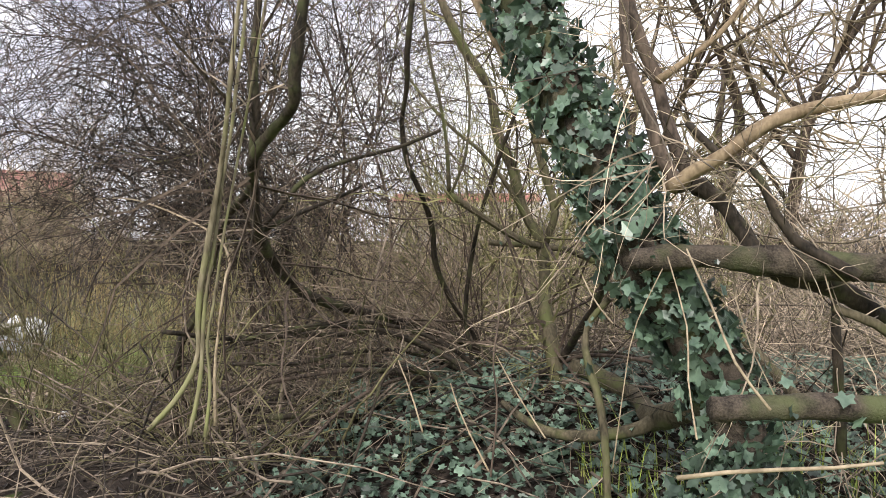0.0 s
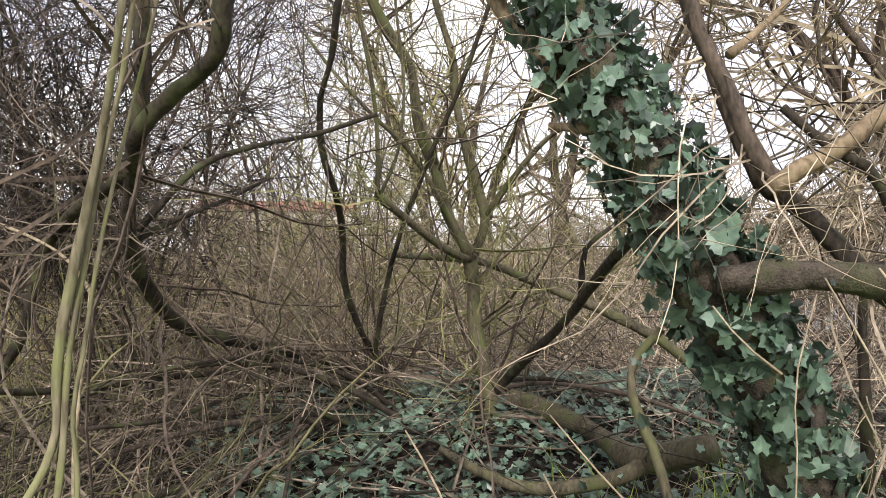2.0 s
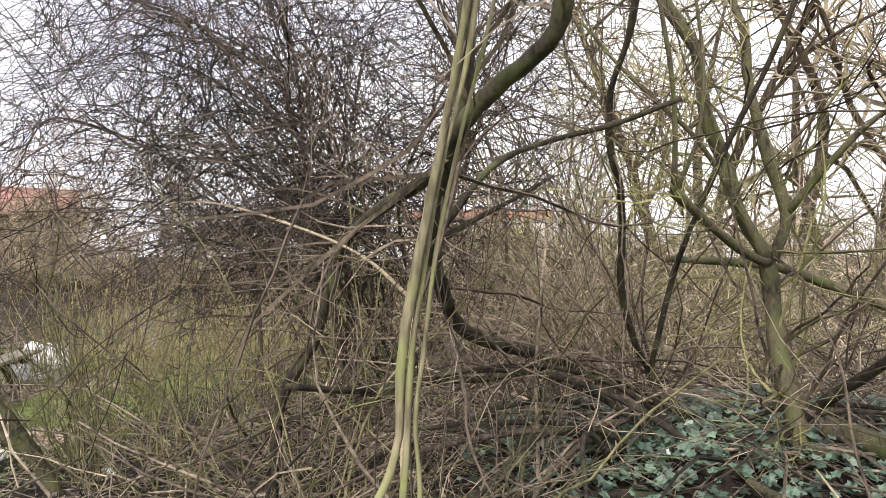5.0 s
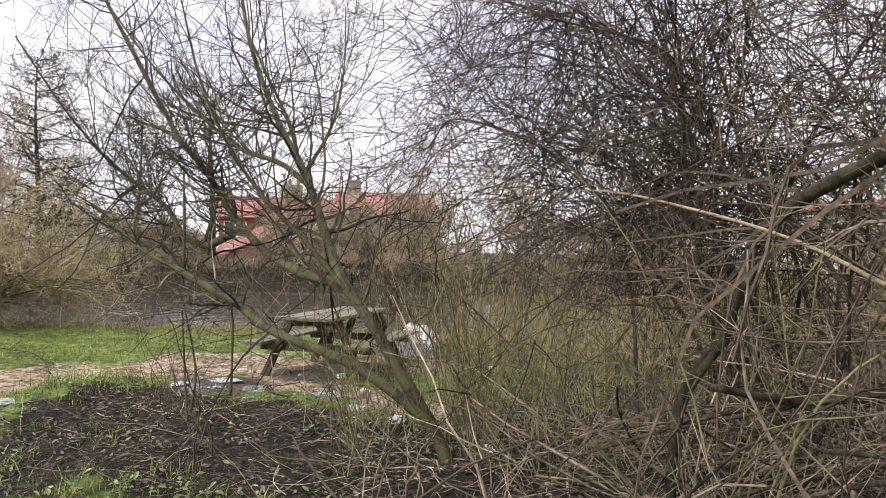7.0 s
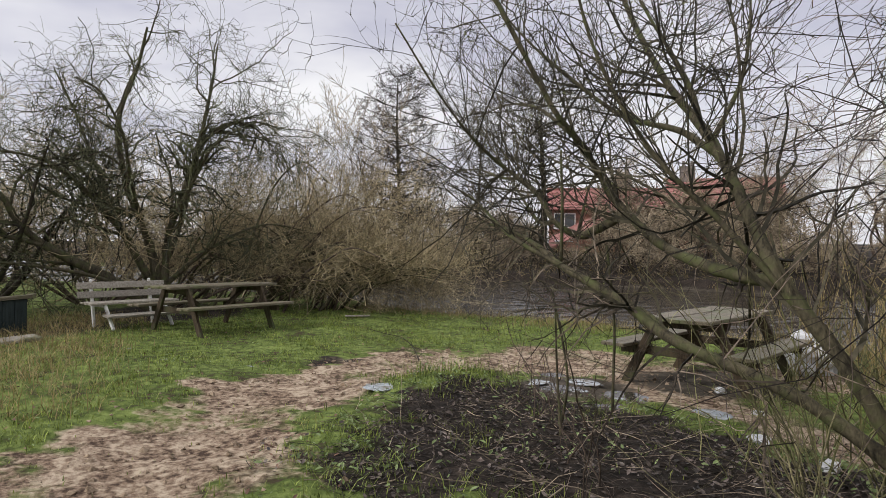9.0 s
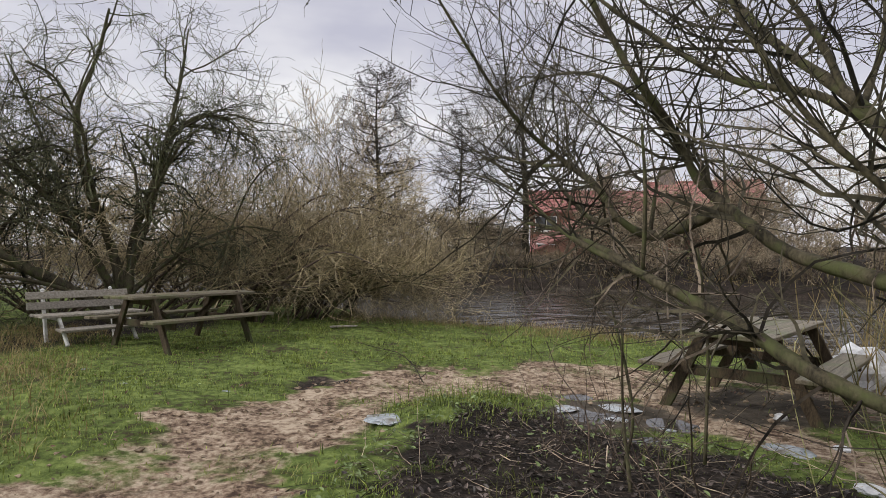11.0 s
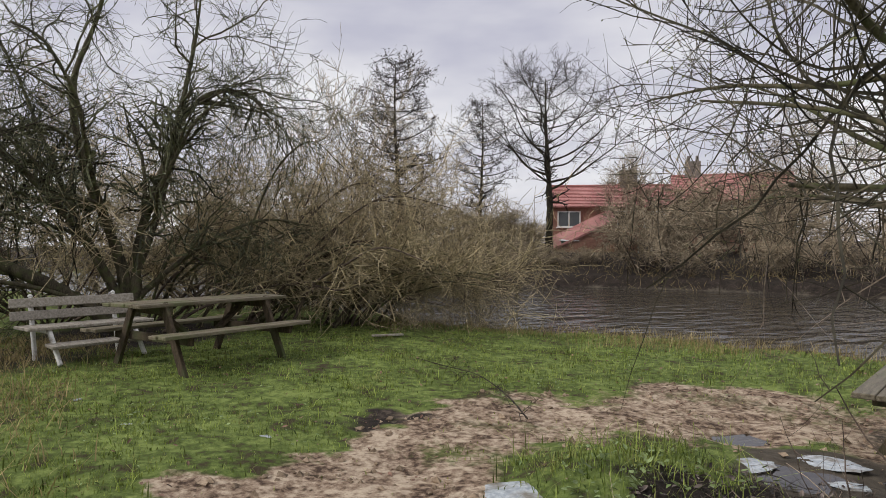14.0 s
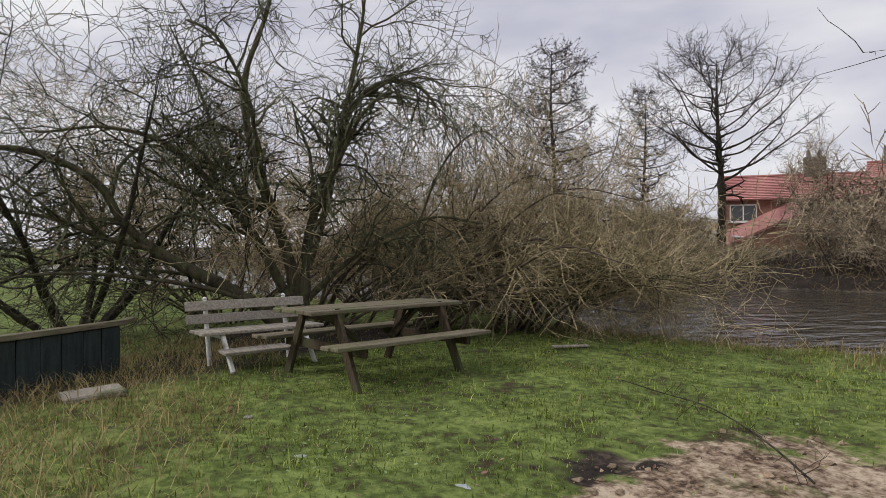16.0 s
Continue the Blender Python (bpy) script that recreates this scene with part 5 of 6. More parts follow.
def bench(m):
    t = thing("park_bench", m, "weathered slatted park bench with chipped white iron legs", "bench")
    for s in (-0.5, 0.5):
        post = part("rear_post", box(0.045, 0.05, 0.82, pose(s, 0.33, 0.33, -12, 0, 0), 0.008), PAINT_WHITE, t, "chipped white post")
        part("post_cap", box(0.055, 0.06, 0.05, pose(s, 0.415, 0.745, -12, 0, 0), 0.02), PAINT_WHITE, t)
        part("front_leg", box(0.045, 0.05, 0.5, pose(s, -0.26, 0.19, -38, 0, 0), 0.008), PAINT_WHITE, t, "chipped white leg")
        part("seat_rail", box(0.045, 0.46, 0.05, pose(s, 0.1, 0.355), 0.008), PAINT_WHITE, t)
    for k, yy in enumerate((-0.12, 0.02, 0.16)):
        part("seat_slat", box(1.5, 0.115, 0.035, pose(0, yy, 0.4), 0.006), SLAT_PALE, t)
    part("foot_plank", box(1.15, 0.2, 0.035, pose(-0.02, -0.33, 0.21, 6, 0, 0), 0.006), SLAT_PALE, t)
    for k, (zz, yy) in enumerate(((0.52, 0.32), (0.67, 0.355))):
        part("back_slat", box(1.5, 0.03, 0.11, pose(0, yy, zz, -12, 0, 0), 0.006), SLAT_PALE, t)
    return t


bench(pose(-14.1, 3.2, 0.02, 0, 0, 108 - 180 + 180))

# dark sheet wall with a timber cap beside the bench
panel = thing("sheet_wall", pose(-13.75, 1.2, 0.0, 0, 0, 138), "low wall of dark green sheet piles with a timber cap", "low wall")
for i in range(9):
    part("sheet", box(0.24, 0.05, 0.56, pose(0.62 - i * 0.245, 0.012 * (i % 2), 0.22), 0.012), PANEL_DARK, panel)
part("cap", box(2.4, 0.12, 0.055, pose(-0.4, 0, 0.53, 0, 0, 0), 0.006), PLANK, panel, "weathered timber cap")
part("cap", box(0.45, 0.1, 0.05, pose(0.93, 0.1, 0.525, 0, 0, 28), 0.006), PLANK, panel, "weathered timber cap")
slab_bm = box(0.52, 0.3, 0.06, pose(0, 0, 0.03), 0.015)
slab = tagged(part("paving_slab", slab_bm, CONCRETE), "worn concrete slab half sunk in dry grass", "slab")
slab.matrix_basis = pose(-12.95, 1.57, -0.005, 3, -2, 110)

# ---- grass ----
def blades(name, count, x0, x1, y0, y1, length, width, mat, keep, label, lean=0.5, category="grass"):
    x, y = scatter(count, x0, x1, y0, y1, keep)
    k = len(x)
    a = rng.random(k) * 2 * np.pi
    L = length[0] + (length[1] - length[0]) * rng.random(k) ** 1.6
    s = np.stack([x, y, height(x, y) - 0.006], axis=1)
    d = np.stack([np.cos(a), np.sin(a), np.zeros(k)], axis=1)
    side = np.stack([-np.sin(a), np.cos(a), np.zeros(k)], axis=1) * (width * (0.6 + 0.8 * rng.random(k)))[:, None]
    b = (lean * rng.random(k) * L)[:, None]
    up = np.array([0, 0, 1.0]) * L[:, None]
    v = np.stack([s - side, s + side, s + d * b * 0.35 + up * 0.6 + side * 0.7, s + d * b * 0.35 + up * 0.6 - side * 0.7, s + d * b + up * 0.95 + side * 0.12, s + d * b + up * 0.95 - side * 0.12], axis=1).reshape(-1, 3)
    i = (np.arange(k) * 6)[:, None]
    f = np.concatenate([i + np.array([[0, 1, 2, 3]]), i + np.array([[3, 2, 4, 5]])], axis=1).reshape(-1, 4)
    return tagged(raw_mesh(name, v, f, mat), label, category, kind="stuff")


def lawn_keep(a, b):
    e, l_, m_ = masks(a, b)
    return np.clip(1 - 1.6 * e - l_ * 0.95 - 1.2 * m_, 0.015, 1) * (shore(a, b) < -0.3) * np.clip(0.5 + 0.5 * wave(a, b, 3.1, 2.0) + 0.12 * wave(a, b, 9.0, 1.0), 0.12, 1)


blades("lawn", 170000, -16.5, -4.4, 1.0, 11.6, (0.016, 0.05), 0.0036, GRASS, lawn_keep, "short green lawn grass, trodden and patchy", 0.8)
blades("lawn_tufts", 75000, -16.0, -5.0, 1.2, 11.0, (0.03, 0.11), 0.0042, GRASS, lambda a, b: np.clip(lawn_keep(a, b), 0, 1) * (wave(a, b, 7.7, 3.0) * wave(a, b, 3.3, 5.0) + 0.3 * wave(a, b, 17.0, 2.0) > 0.12), "longer grass tufts in the lawn", 1.4)
blades("verge_grass", 26000, -17, -8, -1.5, 3.6, (0.04, 0.2), 0.0034, DRY_GRASS, lambda a, b: (1 - ease(0.3, 2.2, line_dist(a, b, [(-15.2, 2.6), (-13.2, 1.4), (-11.2, 0.8), (-9.4, 0.6)]) + 0.6 * wave(a, b, 2.1, 3.0))) * 0.8, "straw-coloured rough grass by the low wall", 2.2)
blades("bank_grass", 36000, -16, -4, 6.5, 12.5, (0.05, 0.26), 0.0034, DRY_GRASS, lambda a, b: ease(-2.0, -0.5, shore(a, b) + 0.5 * wave(a, b, 2.3, 1.0)) * (1 - ease(0.0, 0.15, shore(a, b))) * 0.85, "dry straw-coloured grass along the pond bank", 1.6)
blades("tussock", 2600, -8.3, -6.3, 4.2, 6.0, (0.06, 0.24), 0.003, GRASS, lambda a, b: np.exp(-((a + 7.35) ** 2 + (b - 5.15) ** 2) / 0.22), "rough green grass tussock beside the puddles", 1.7)
blades("thicket_grass", 2600, 0.6, 2.6, 1.2, 2.9, (0.1, 0.4), 0.003, GRASS, lambda a, b: 0.6 + 0 * a, "long bright grass at the foot of the ivy tree", 0.9)
blades("heap_weeds", 5200, -7.0, -2.6, 2.3, 5.6, (0.03, 0.15), 0.0034, GRASS, lambda a, b: ease(0.6, 0.95, masks(a, b)[1]) * (wave(a, b, 3.1, 2.0) * wave(a, b, 5.3, 4.0) > 0.22), "small green weeds sprouting through the dark litter", 1.6)
strewn("litter_sticks", 1500, -7.0, -2.6, 2.3, 5.6, (0.1, 0.5), (0.0015, 0.004), TWIG_DARK, lambda a, b: masks(a, b)[1] * (shore(a, b) < -0.4), "dark wet sticks lying on the litter heap")
blades("edge_grass", 7000, -6.6, -3.0, 2.3, 4.6, (0.03, 0.12), 0.003, GRASS, lambda a, b: ease(0.1, 0.5, masks(a, b)[1]) * (1 - ease(0.6, 0.95, masks(a, b)[1])) * 0.8, "weedy green grass at the edge of the litter", 1.8)

x, y = scatter(9000, -10.8, -5, 1.2, 9.4, lambda a, b: masks(a, b)[0] * (0.06 + 0.94 * (wave(a, b, 2.0, 4.0) + 0.5 * wave(a, b, 5.1, 2.0) > 0.45)) * 0.7)
n = np.stack([rng.normal(0, 0.5, len(x)), rng.normal(0, 0.5, len(x)), np.ones(len(x))], axis=1)
tagged(leaves(np.stack([x, y, height(x, y) + 0.012], axis=1), n, 0.028, LEAF_RUST, "path_leaves", shape="plain"), "rusty trodden dead leaves on the bare earth", "leaf litter", kind="stuff")
x, y = scatter(9000, -16, -5, 1.4, 11.4, lambda a, b: np.clip(lawn_keep(a, b), 0, 1) * (0.1 + 0.9 * (wave(a, b, 1.7, 9.0) > 0.1)))
n = np.stack([rng.normal(0, 0.4, len(x)), rng.normal(0, 0.4, len(x)), np.ones(len(x))], axis=1)
tagged(leaves(np.stack([x, y, height(x, y) + 0.02 + 0.02 * rng.random(len(x))], axis=1), n, 0.026, WEED, "lawn_weeds", shape="plain"), "pale green broad-leaved weeds in the lawn", "weeds", kind="stuff")
x, y = scatter(9000, -8.2, -3.0, 2.2, 6.2, lambda a, b: ease(0.15, 0.5, masks(a, b)[1]) * (1 - 0.75 * ease(0.7, 0.95, masks(a, b)[1])) * (wave(a, b, 3.3, 1.0) > -0.1))
n = np.stack([rng.normal(0, 0.5, len(x)), rng.normal(0, 0.5, len(x)), np.ones(len(x))], axis=1)
tagged(leaves(np.stack([x, y, height(x, y) + 0.02 + 0.12 * rng.random(len(x)) ** 2], axis=1), n, 0.034, WEED, "edge_weeds", shape="plain"), "fresh green weeds at the edge of the litter heap", "weeds", kind="stuff")
x, y = scatter(2200, -16, -5, 1.4, 11.4, lambda a, b: np.clip(lawn_keep(a, b), 0, 1))
n = np.stack([rng.normal(0, 0.5, len(x)), rng.normal(0, 0.5, len(x)), np.ones(len(x))], axis=1)
tagged(leaves(np.stack([x, y, height(x, y) + 0.03], axis=1), n, 0.03, LEAF_RUST, "lawn_leaves", shape="plain"), "scattered dead leaves on the lawn", "leaf litter", kind="stuff")

# clods and stones of the trodden earth
x, y = scatter(9000, -10.5, -5, 1.2, 9.4, lambda a, b: masks(a, b)[0] * 0.45)
k = len(x)
c = np.stack([x, y, height(x, y) + 0.002], axis=1)
s = (0.007 + 0.03 * rng.random(k) ** 3)[:, None]
octa = np.array([(1, 0, 0), (0, 1, 0), (-1, 0, 0), (0, -1, 0), (0, 0, 0.7), (0, 0, -0.7)])
v = (c[:, None] + (octa[None] + rng.normal(0, 0.25, (k, 6, 3))) * s[:, None]).reshape(-1, 3)
tri = np.array([(0, 1, 4), (1, 2, 4), (2, 3, 4), (3, 0, 4), (1, 0, 5), (2, 1, 5), (3, 2, 5), (0, 3, 5)])
tagged(raw_mesh("earth_clods", v, (np.arange(k)[:, None, None] * 6 + tri[None]).reshape(-1, 3), SOIL), "loose clods and pebbles on the trodden earth", "soil", kind="stuff")


for px, py, pr in PUDDLES:
    bm = bmesh.new()
    bmesh.ops.create_circle(bm, cap_ends=True, segments=32, radius=pr * 1.25)
    ob = tagged(part("puddle", bm, PUDDLE), "shallow muddy puddle reflecting the pale sky", "puddle", "puddles")
    ob.matrix_basis = pose(px, py, place_z(px, py) + 0.034)


def crumpled(name, px, py, size, flat, label, seed, lift=0.0, mat=PLASTIC):
    """A crumpled bag or sheet."""
    bm = bmesh.new()
    bmesh.ops.create_icosphere(bm, subdivisions=3, radius=1.0)
    for q in bm.verts:
        f = 1 + 0.32 * noise.noise(q.co * 2.1 + Vector((seed, 0, 0))) + 0.16 * noise.noise(q.co * 5.3 + Vector((0, seed, 0)))
        q.co = Vector((q.co.x * f, q.co.y * f * 0.8, max(q.co.z * f, -0.6) * flat)) * size
    ob = tagged(part(name, bm, mat), label, "litter")
    ob.matrix_basis = pose(px, py, place_z(px, py) + size * flat * 0.5 + lift, 0, 0, seed * 50)


crumpled("plastic_sheet", -7.61, 4.48, 0.2, 0.1, "flattened grey plastic film lying wet in the grass", 1.0, -0.01, FILM)
for px, py, ps, seed in ((-6.95, 6.55, 0.22, 11.0), (-7.25, 6.08, 0.2, 12.0), (-6.35, 6.4, 0.15, 13.0), (-6.7, 6.2, 0.12, 15.0), (-5.4, 6.5, 0.22, 14.0)):
    crumpled("plastic_sheet", px, py, ps * 0.85, 0.035, "wet pale plastic sheet trodden into the mud", seed, 0.0, FILM)
crumpled("litter_bag", -4.0, 5.63, 0.07, 0.7, "crumpled white paper bag on the litter", 2.0)
crumpled("litter_bag", -4.66, 5.98, 0.1, 0.3, "flattened white plastic bag on the litter", 3.0)
crumpled("litter_bag", -2.85, 4.88, 0.06, 0.7, "torn white plastic bag caught in the sticks", 4.0)
crumpled("litter_sack", -6.1, 9.5, 0.37, 0.85, "big white rubble sack standing by the pond", 5.0)
crumpled("litter_bag", -5.9, 7.4, 0.07, 0.5, "white plastic scrap under the table", 6.0)
crumpled("litter_bag", -5.2, 6.9, 0.06, 0.4, "white plastic scrap in the mud", 7.0)

crumpled("paper_scrap", -9.62, 3.79, 0.05, 0.12, "flattened grey film scrap on the lawn", 8.0, 0.0, FILM)
crumpled("paper_scrap", -10.49, 3.01, 0.045, 0.12, "flattened grey film scrap on the lawn", 9.0, 0.0, FILM)
crumpled("paper_scrap", -11.75, 2.82, 0.045, 0.1, "flattened grey film scrap on the lawn", 10.0, 0.0, FILM)
board = tagged(part("loose_board", box(0.5, 0.1, 0.025, None, 0.004), SLAT_PALE), "short pale board lying in the grass", "board")
board.matrix_basis = pose(-13.67, 7.22, 0.04, 0, 0, 75)
fallen_twig = plant("fallen_bough", 0, 0, "thin bare bough lying across the trodden earth", "branch")
bough = [limb(fallen_twig, "bough", [(-11.23, 6.16, 0.12), (-10.66, 6.20, 0.10), (-10.07, 6.12, 0.12), (-9.39, 5.90, 0.08), (-8.79, 5.61, 0.03)], 0.004, 0.007, BARK_DARK)]
twig_cloud(fallen_twig, bough, TWIG_DARK, [(26, 0.8, (0.1, 0.45), 0.5, 5, 0.15, 0.03), (50, 0.8, (0.05, 0.2), 0.6, 3, 0.2, 0.02)])

# ---- trees across the lawn and the pond ----
def shoots_from(parent, lines, mats, boughs, plan, floor, bough_r=0.55):
    """Separate boughs off the main stems, then the mass of their twigs."""
    p, r = pack(lines, 14)
    count, spread, length, crook, lift = boughs
    q, qr = sprout(p, r, count, spread, length, bough_r, 9, crook, lift, 0.22, 0.75, floor=floor * 1.6)
    for k in range(count):
        v, f = tubes(q[k][None], qr[k][None], 5)
        raw_mesh("bough", v, f, mats[0], parent, True)
    q, qr = np.concatenate([q, pack(lines, 10)[0]]), np.concatenate([qr, pack(lines, 10)[1]])
    w = Wood()
    for n_, spread, length, thin, steps, crook, lift in plan:
        q, qr = sprout(q, qr, n_, spread, length, thin, steps, crook, lift, 0.25, floor=floor, tip=0.6)
        w.add(q, qr, 3)
    w.make("twig_spray", mats[1], parent, kind="stuff")
    return q


big_willow = plant("spreading_willow", 0, 0, "many-stemmed leafless willow spreading behind the bench, lichen-green twigs", "tree")
big_lines = []
for radii, ctrl in (
    ((0.11, 0.02), [(-16.35, 4.00, -0.1), (-16.34, 3.97, 0.84), (-16.36, 3.74, 1.70), (-16.40, 3.43, 2.55), (-16.42, 3.25, 3.80), (-16.30, 3.56, 4.90), (-16.10, 3.70, 5.70)]),
    ((0.1, 0.015), [(-16.30, 4.10, -0.1), (-16.28, 4.14, 0.92), (-16.26, 4.22, 1.70), (-16.18, 4.62, 3.00), (-16.14, 4.80, 3.82), (-16.05, 4.95, 4.70), (-16.00, 5.05, 5.60)]),
    ((0.05, 0.012), [(-16.16, 4.70, 3.30), (-16.05, 5.00, 3.75), (-15.90, 5.40, 3.98), (-15.70, 5.80, 3.85), (-15.60, 6.10, 3.50)]),
    ((0.08, 0.012), [(-16.32, 3.95, 0.50), (-16.40, 3.42, 1.50), (-16.45, 2.90, 2.20), (-16.47, 2.20, 2.85), (-16.43, 1.40, 3.05), (-16.30, 0.60, 2.90)]),
    ((0.1, 0.02), [(-16.25, 3.90, 0.00), (-16.12, 3.20, 0.65), (-16.15, 2.25, 1.18), (-16.15, 1.65, 1.68), (-16.12, 1.30, 2.25), (-16.05, 0.60, 2.60), (-15.97, -0.20, 2.62), (-15.9, -1.0, 2.4)]),
    ((0.05, 0.012), [(-16.13, 2.00, 1.35), (-16.10, 1.40, 1.50), (-16.00, 0.80, 1.75), (-15.90, 0.10, 1.90), (-15.85, -0.70, 2.30)]),
    ((0.06, 0.012), [(-16.35, 3.80, 0.70), (-17.10, 3.40, 1.80), (-17.60, 3.00, 3.00), (-17.90, 2.60, 4.20), (-17.70, 2.20, 5.00)]),
    ((0.06, 0.012), [(-16.32, 4.10, 0.80), (-17.00, 4.60, 1.90), (-17.50, 5.00, 3.20), (-17.60, 5.30, 4.30)]),
    ((0.05, 0.012), [(-16.36, 3.72, 1.75), (-15.80, 3.40, 2.60), (-15.40, 3.20, 3.40), (-15.20, 2.80, 4.10), (-15.20, 2.40, 4.30)]),
    ((0.05, 0.01), [(-16.26, 4.25, 1.80), (-15.70, 4.50, 2.60), (-15.40, 4.80, 3.30), (-15.30, 5.20, 3.70)]),
    ((0.05, 0.01), [(-16.30, 4.10, 0.50), (-16.10, 4.70, 1.10), (-15.90, 5.40, 1.60), (-15.80, 6.10, 1.85), (-15.70, 6.90, 1.75)]),
    ((0.045, 0.01), [(-16.25, 3.85, 0.20), (-15.90, 3.00, 0.70), (-15.60, 2.00, 0.95), (-15.40, 1.00, 1.05), (-15.30, 0.00, 0.95)]),
    ((0.04, 0.01), [(-16.30, 3.80, 0.30), (-16.40, 2.90, 0.85), (-16.60, 1.80, 1.05), (-16.80, 0.60, 1.05)]),
):
    big_lines.append(limb(big_willow, "trunk" if radii[0] > 0.095 else "stem", ctrl, radii[0], radii[1], BARK_WILLOW, 8))
big_tips = shoots_from(big_willow, big_lines, (BARK_WILLOW, TWIG_LICHEN), (120, 0.85, (0.9, 2.4), 0.24, -0.03),
                       [(1300, 0.9, (0.4, 1.3), 0.55, 7, 0.28, -0.05), (4600, 0.9, (0.2, 0.7), 0.7, 4, 0.28, -0.04)], 0.0046)
buds(big_willow, big_tips, 3500, 0.02, BUD)

# low sallow whose boughs sweep out level over the bank and the water
for bx, by, count, aim, reach in ((-16.4, 6.0, 26, (0.36, 1.0), (2.8, 5.3)), (-15.8, 7.5, 20, (0.42, 1.0), (2.0, 3.9)), (-16.9, 4.6, 12, (0.3, 1.0), (2.4, 4.2))):
    sallow = plant("sallow_bush", 0, 0, "olive-brown sallow with long low boughs sweeping over the pond bank", "bush", "sallow bushes")
    sallow_lines = []
    for k in range(count):
        turn = math.atan2(aim[1], aim[0]) + rng.normal(0, 0.42)
        rise, far_ = abs(rng.normal(0.05, 0.55)), reach[0] + (reach[1] - reach[0]) * rng.random()
        far_ *= 1 - 0.35 * min(rise, 1.2)
        x0, y0 = bx + rng.normal(0, 0.28), by + rng.normal(0, 0.35)
        ctrl = [(x0, y0, place_z(x0, y0) - 0.06)]
        for q in (0.2, 0.45, 0.72, 1.0):
            d = far_ * q
            ctrl.append((x0 + d * math.cos(turn) + rng.normal(0, 0.08), y0 + d * math.sin(turn) + rng.normal(0, 0.08), 0.15 + (0.55 + 2.1 * rise) * math.sin(min(q * 1.9, 1.57 + 0.5 * q)) * (1 - 0.25 * q * q) + rng.normal(0, 0.05)))
        sallow_lines.append(limb(sallow, "bough", ctrl, 0.022 + 0.016 * rng.random(), 0.006, BARK_BROWN if k % 2 else BARK_WILLOW, 6))
    shoots_from(sallow, sallow_lines, (BARK_BROWN, TWIG_WILLOW), (50, 0.7, (0.6, 1.6), 0.16, 0.04), [(1100, 0.75, (0.4, 1.3), 0.6, 5, 0.18, 0.05), (2400, 0.8, (0.2, 0.7), 0.75, 3, 0.2, 0.02)], 0.0042, 0.7)
free_tree("spreading_willow", -17.4, 0.9, "low dark willow with boughs reaching out behind the wall", 4.2, 0.07, 7, 3.0, 1.0, (BARK_DARK, TWIG_LICHEN),
          [(500, 0.9, (0.5, 1.3), 0.4, 7, 0.26, -0.02), (2000, 0.9, (0.25, 0.8), 0.6, 4, 0.28, -0.03)], budn=1500, budsize=0.02, start=0.16, limbs=8, limb_len=(1.0, 2.4), drop=0.02, arch=0.25, lo=0.3, inner=0.3, floor=0.005, tip=0.6)
for sx, sy, hh, rr in ((-18.8, 8.3, 4.8, 0.9), (-19.0, 3.2, 3.4, 1.1), (-20.5, 6.4, 4.6, 0.9)):
    free_tree("sallow_bush", sx, sy, "dense olive-brown sallow bush drooping towards the pond", hh, 0.024, 24, hh * 0.75 * rr, 0.7, (BARK_BROWN, TWIG_WILLOW),
              [(600, 0.7, (0.5, 1.4), 0.6, 5, 0.18, -0.01), (2600, 0.7, (0.25, 0.8), 0.7, 3, 0.2, 0.0)], "sallow bushes", start=0.3, arch=0.7, limbs=4, category="bush", lo=0.2, inner=0.2, floor=0.006, tip=0.6)

def crown_tree(name, x, y, label, h, trunk_r, count, low, reach, rise, curve, plan, floor, cones=0):
    """A single-trunked tree: limbs of the length that reach gives for their height, bending upwards."""
    z0 = place_z(x, y) - 0.1
    ob = thing(name, Matrix.Translation((x, y, z0)), label, "tree")
    trunk = [(0.0, 0.0, 0.0)] + [(0.012 * h * math.sin(5 * q), 0.012 * h * math.cos(4 * q) - 0.012 * h, h * q) for q in (0.25, 0.5, 0.75, 1.0)]
    lines = [limb(ob, "trunk", trunk, trunk_r, trunk_r * 0.12, BARK_DARK, 9)]
    tp, tr = lines[0]
    for k in range(count):
        q = low + (1 - low) * (k + rng.random()) / count
        i = int(q * (len(tp) - 2))
        turn, size = 2.4 * k + rng.normal(0, 0.3), reach(q) * (0.75 + 0.4 * rng.random())
        up = rise * (0.7 + 0.6 * rng.random())
        ctrl = []
        for w_ in (0.0, 0.25, 0.5, 0.78, 1.0):
            out = size * math.cos(up) * w_ ** (0.85 if curve else 1.0)
            ctrl.append((tp[i, 0] + out * math.cos(turn) + rng.normal(0, 0.05 * size * w_), tp[i, 1] + out * math.sin(turn) + rng.normal(0, 0.05 * size * w_), tp[i, 2] + size * math.sin(up) * w_ ** (1 + curve)))
        lines.append(limb(ob, "limb", ctrl, max(tr[i] * 0.5, 0.03), 0.014, BARK_DARK, 5))
    p, r = twig_cloud(ob, lines, TWIG_DARK, plan, lo=0.3, floor=floor)
    if cones:
        buds(ob, p, cones, 0.07, BUD_DARK, "cone_spray")
    return ob


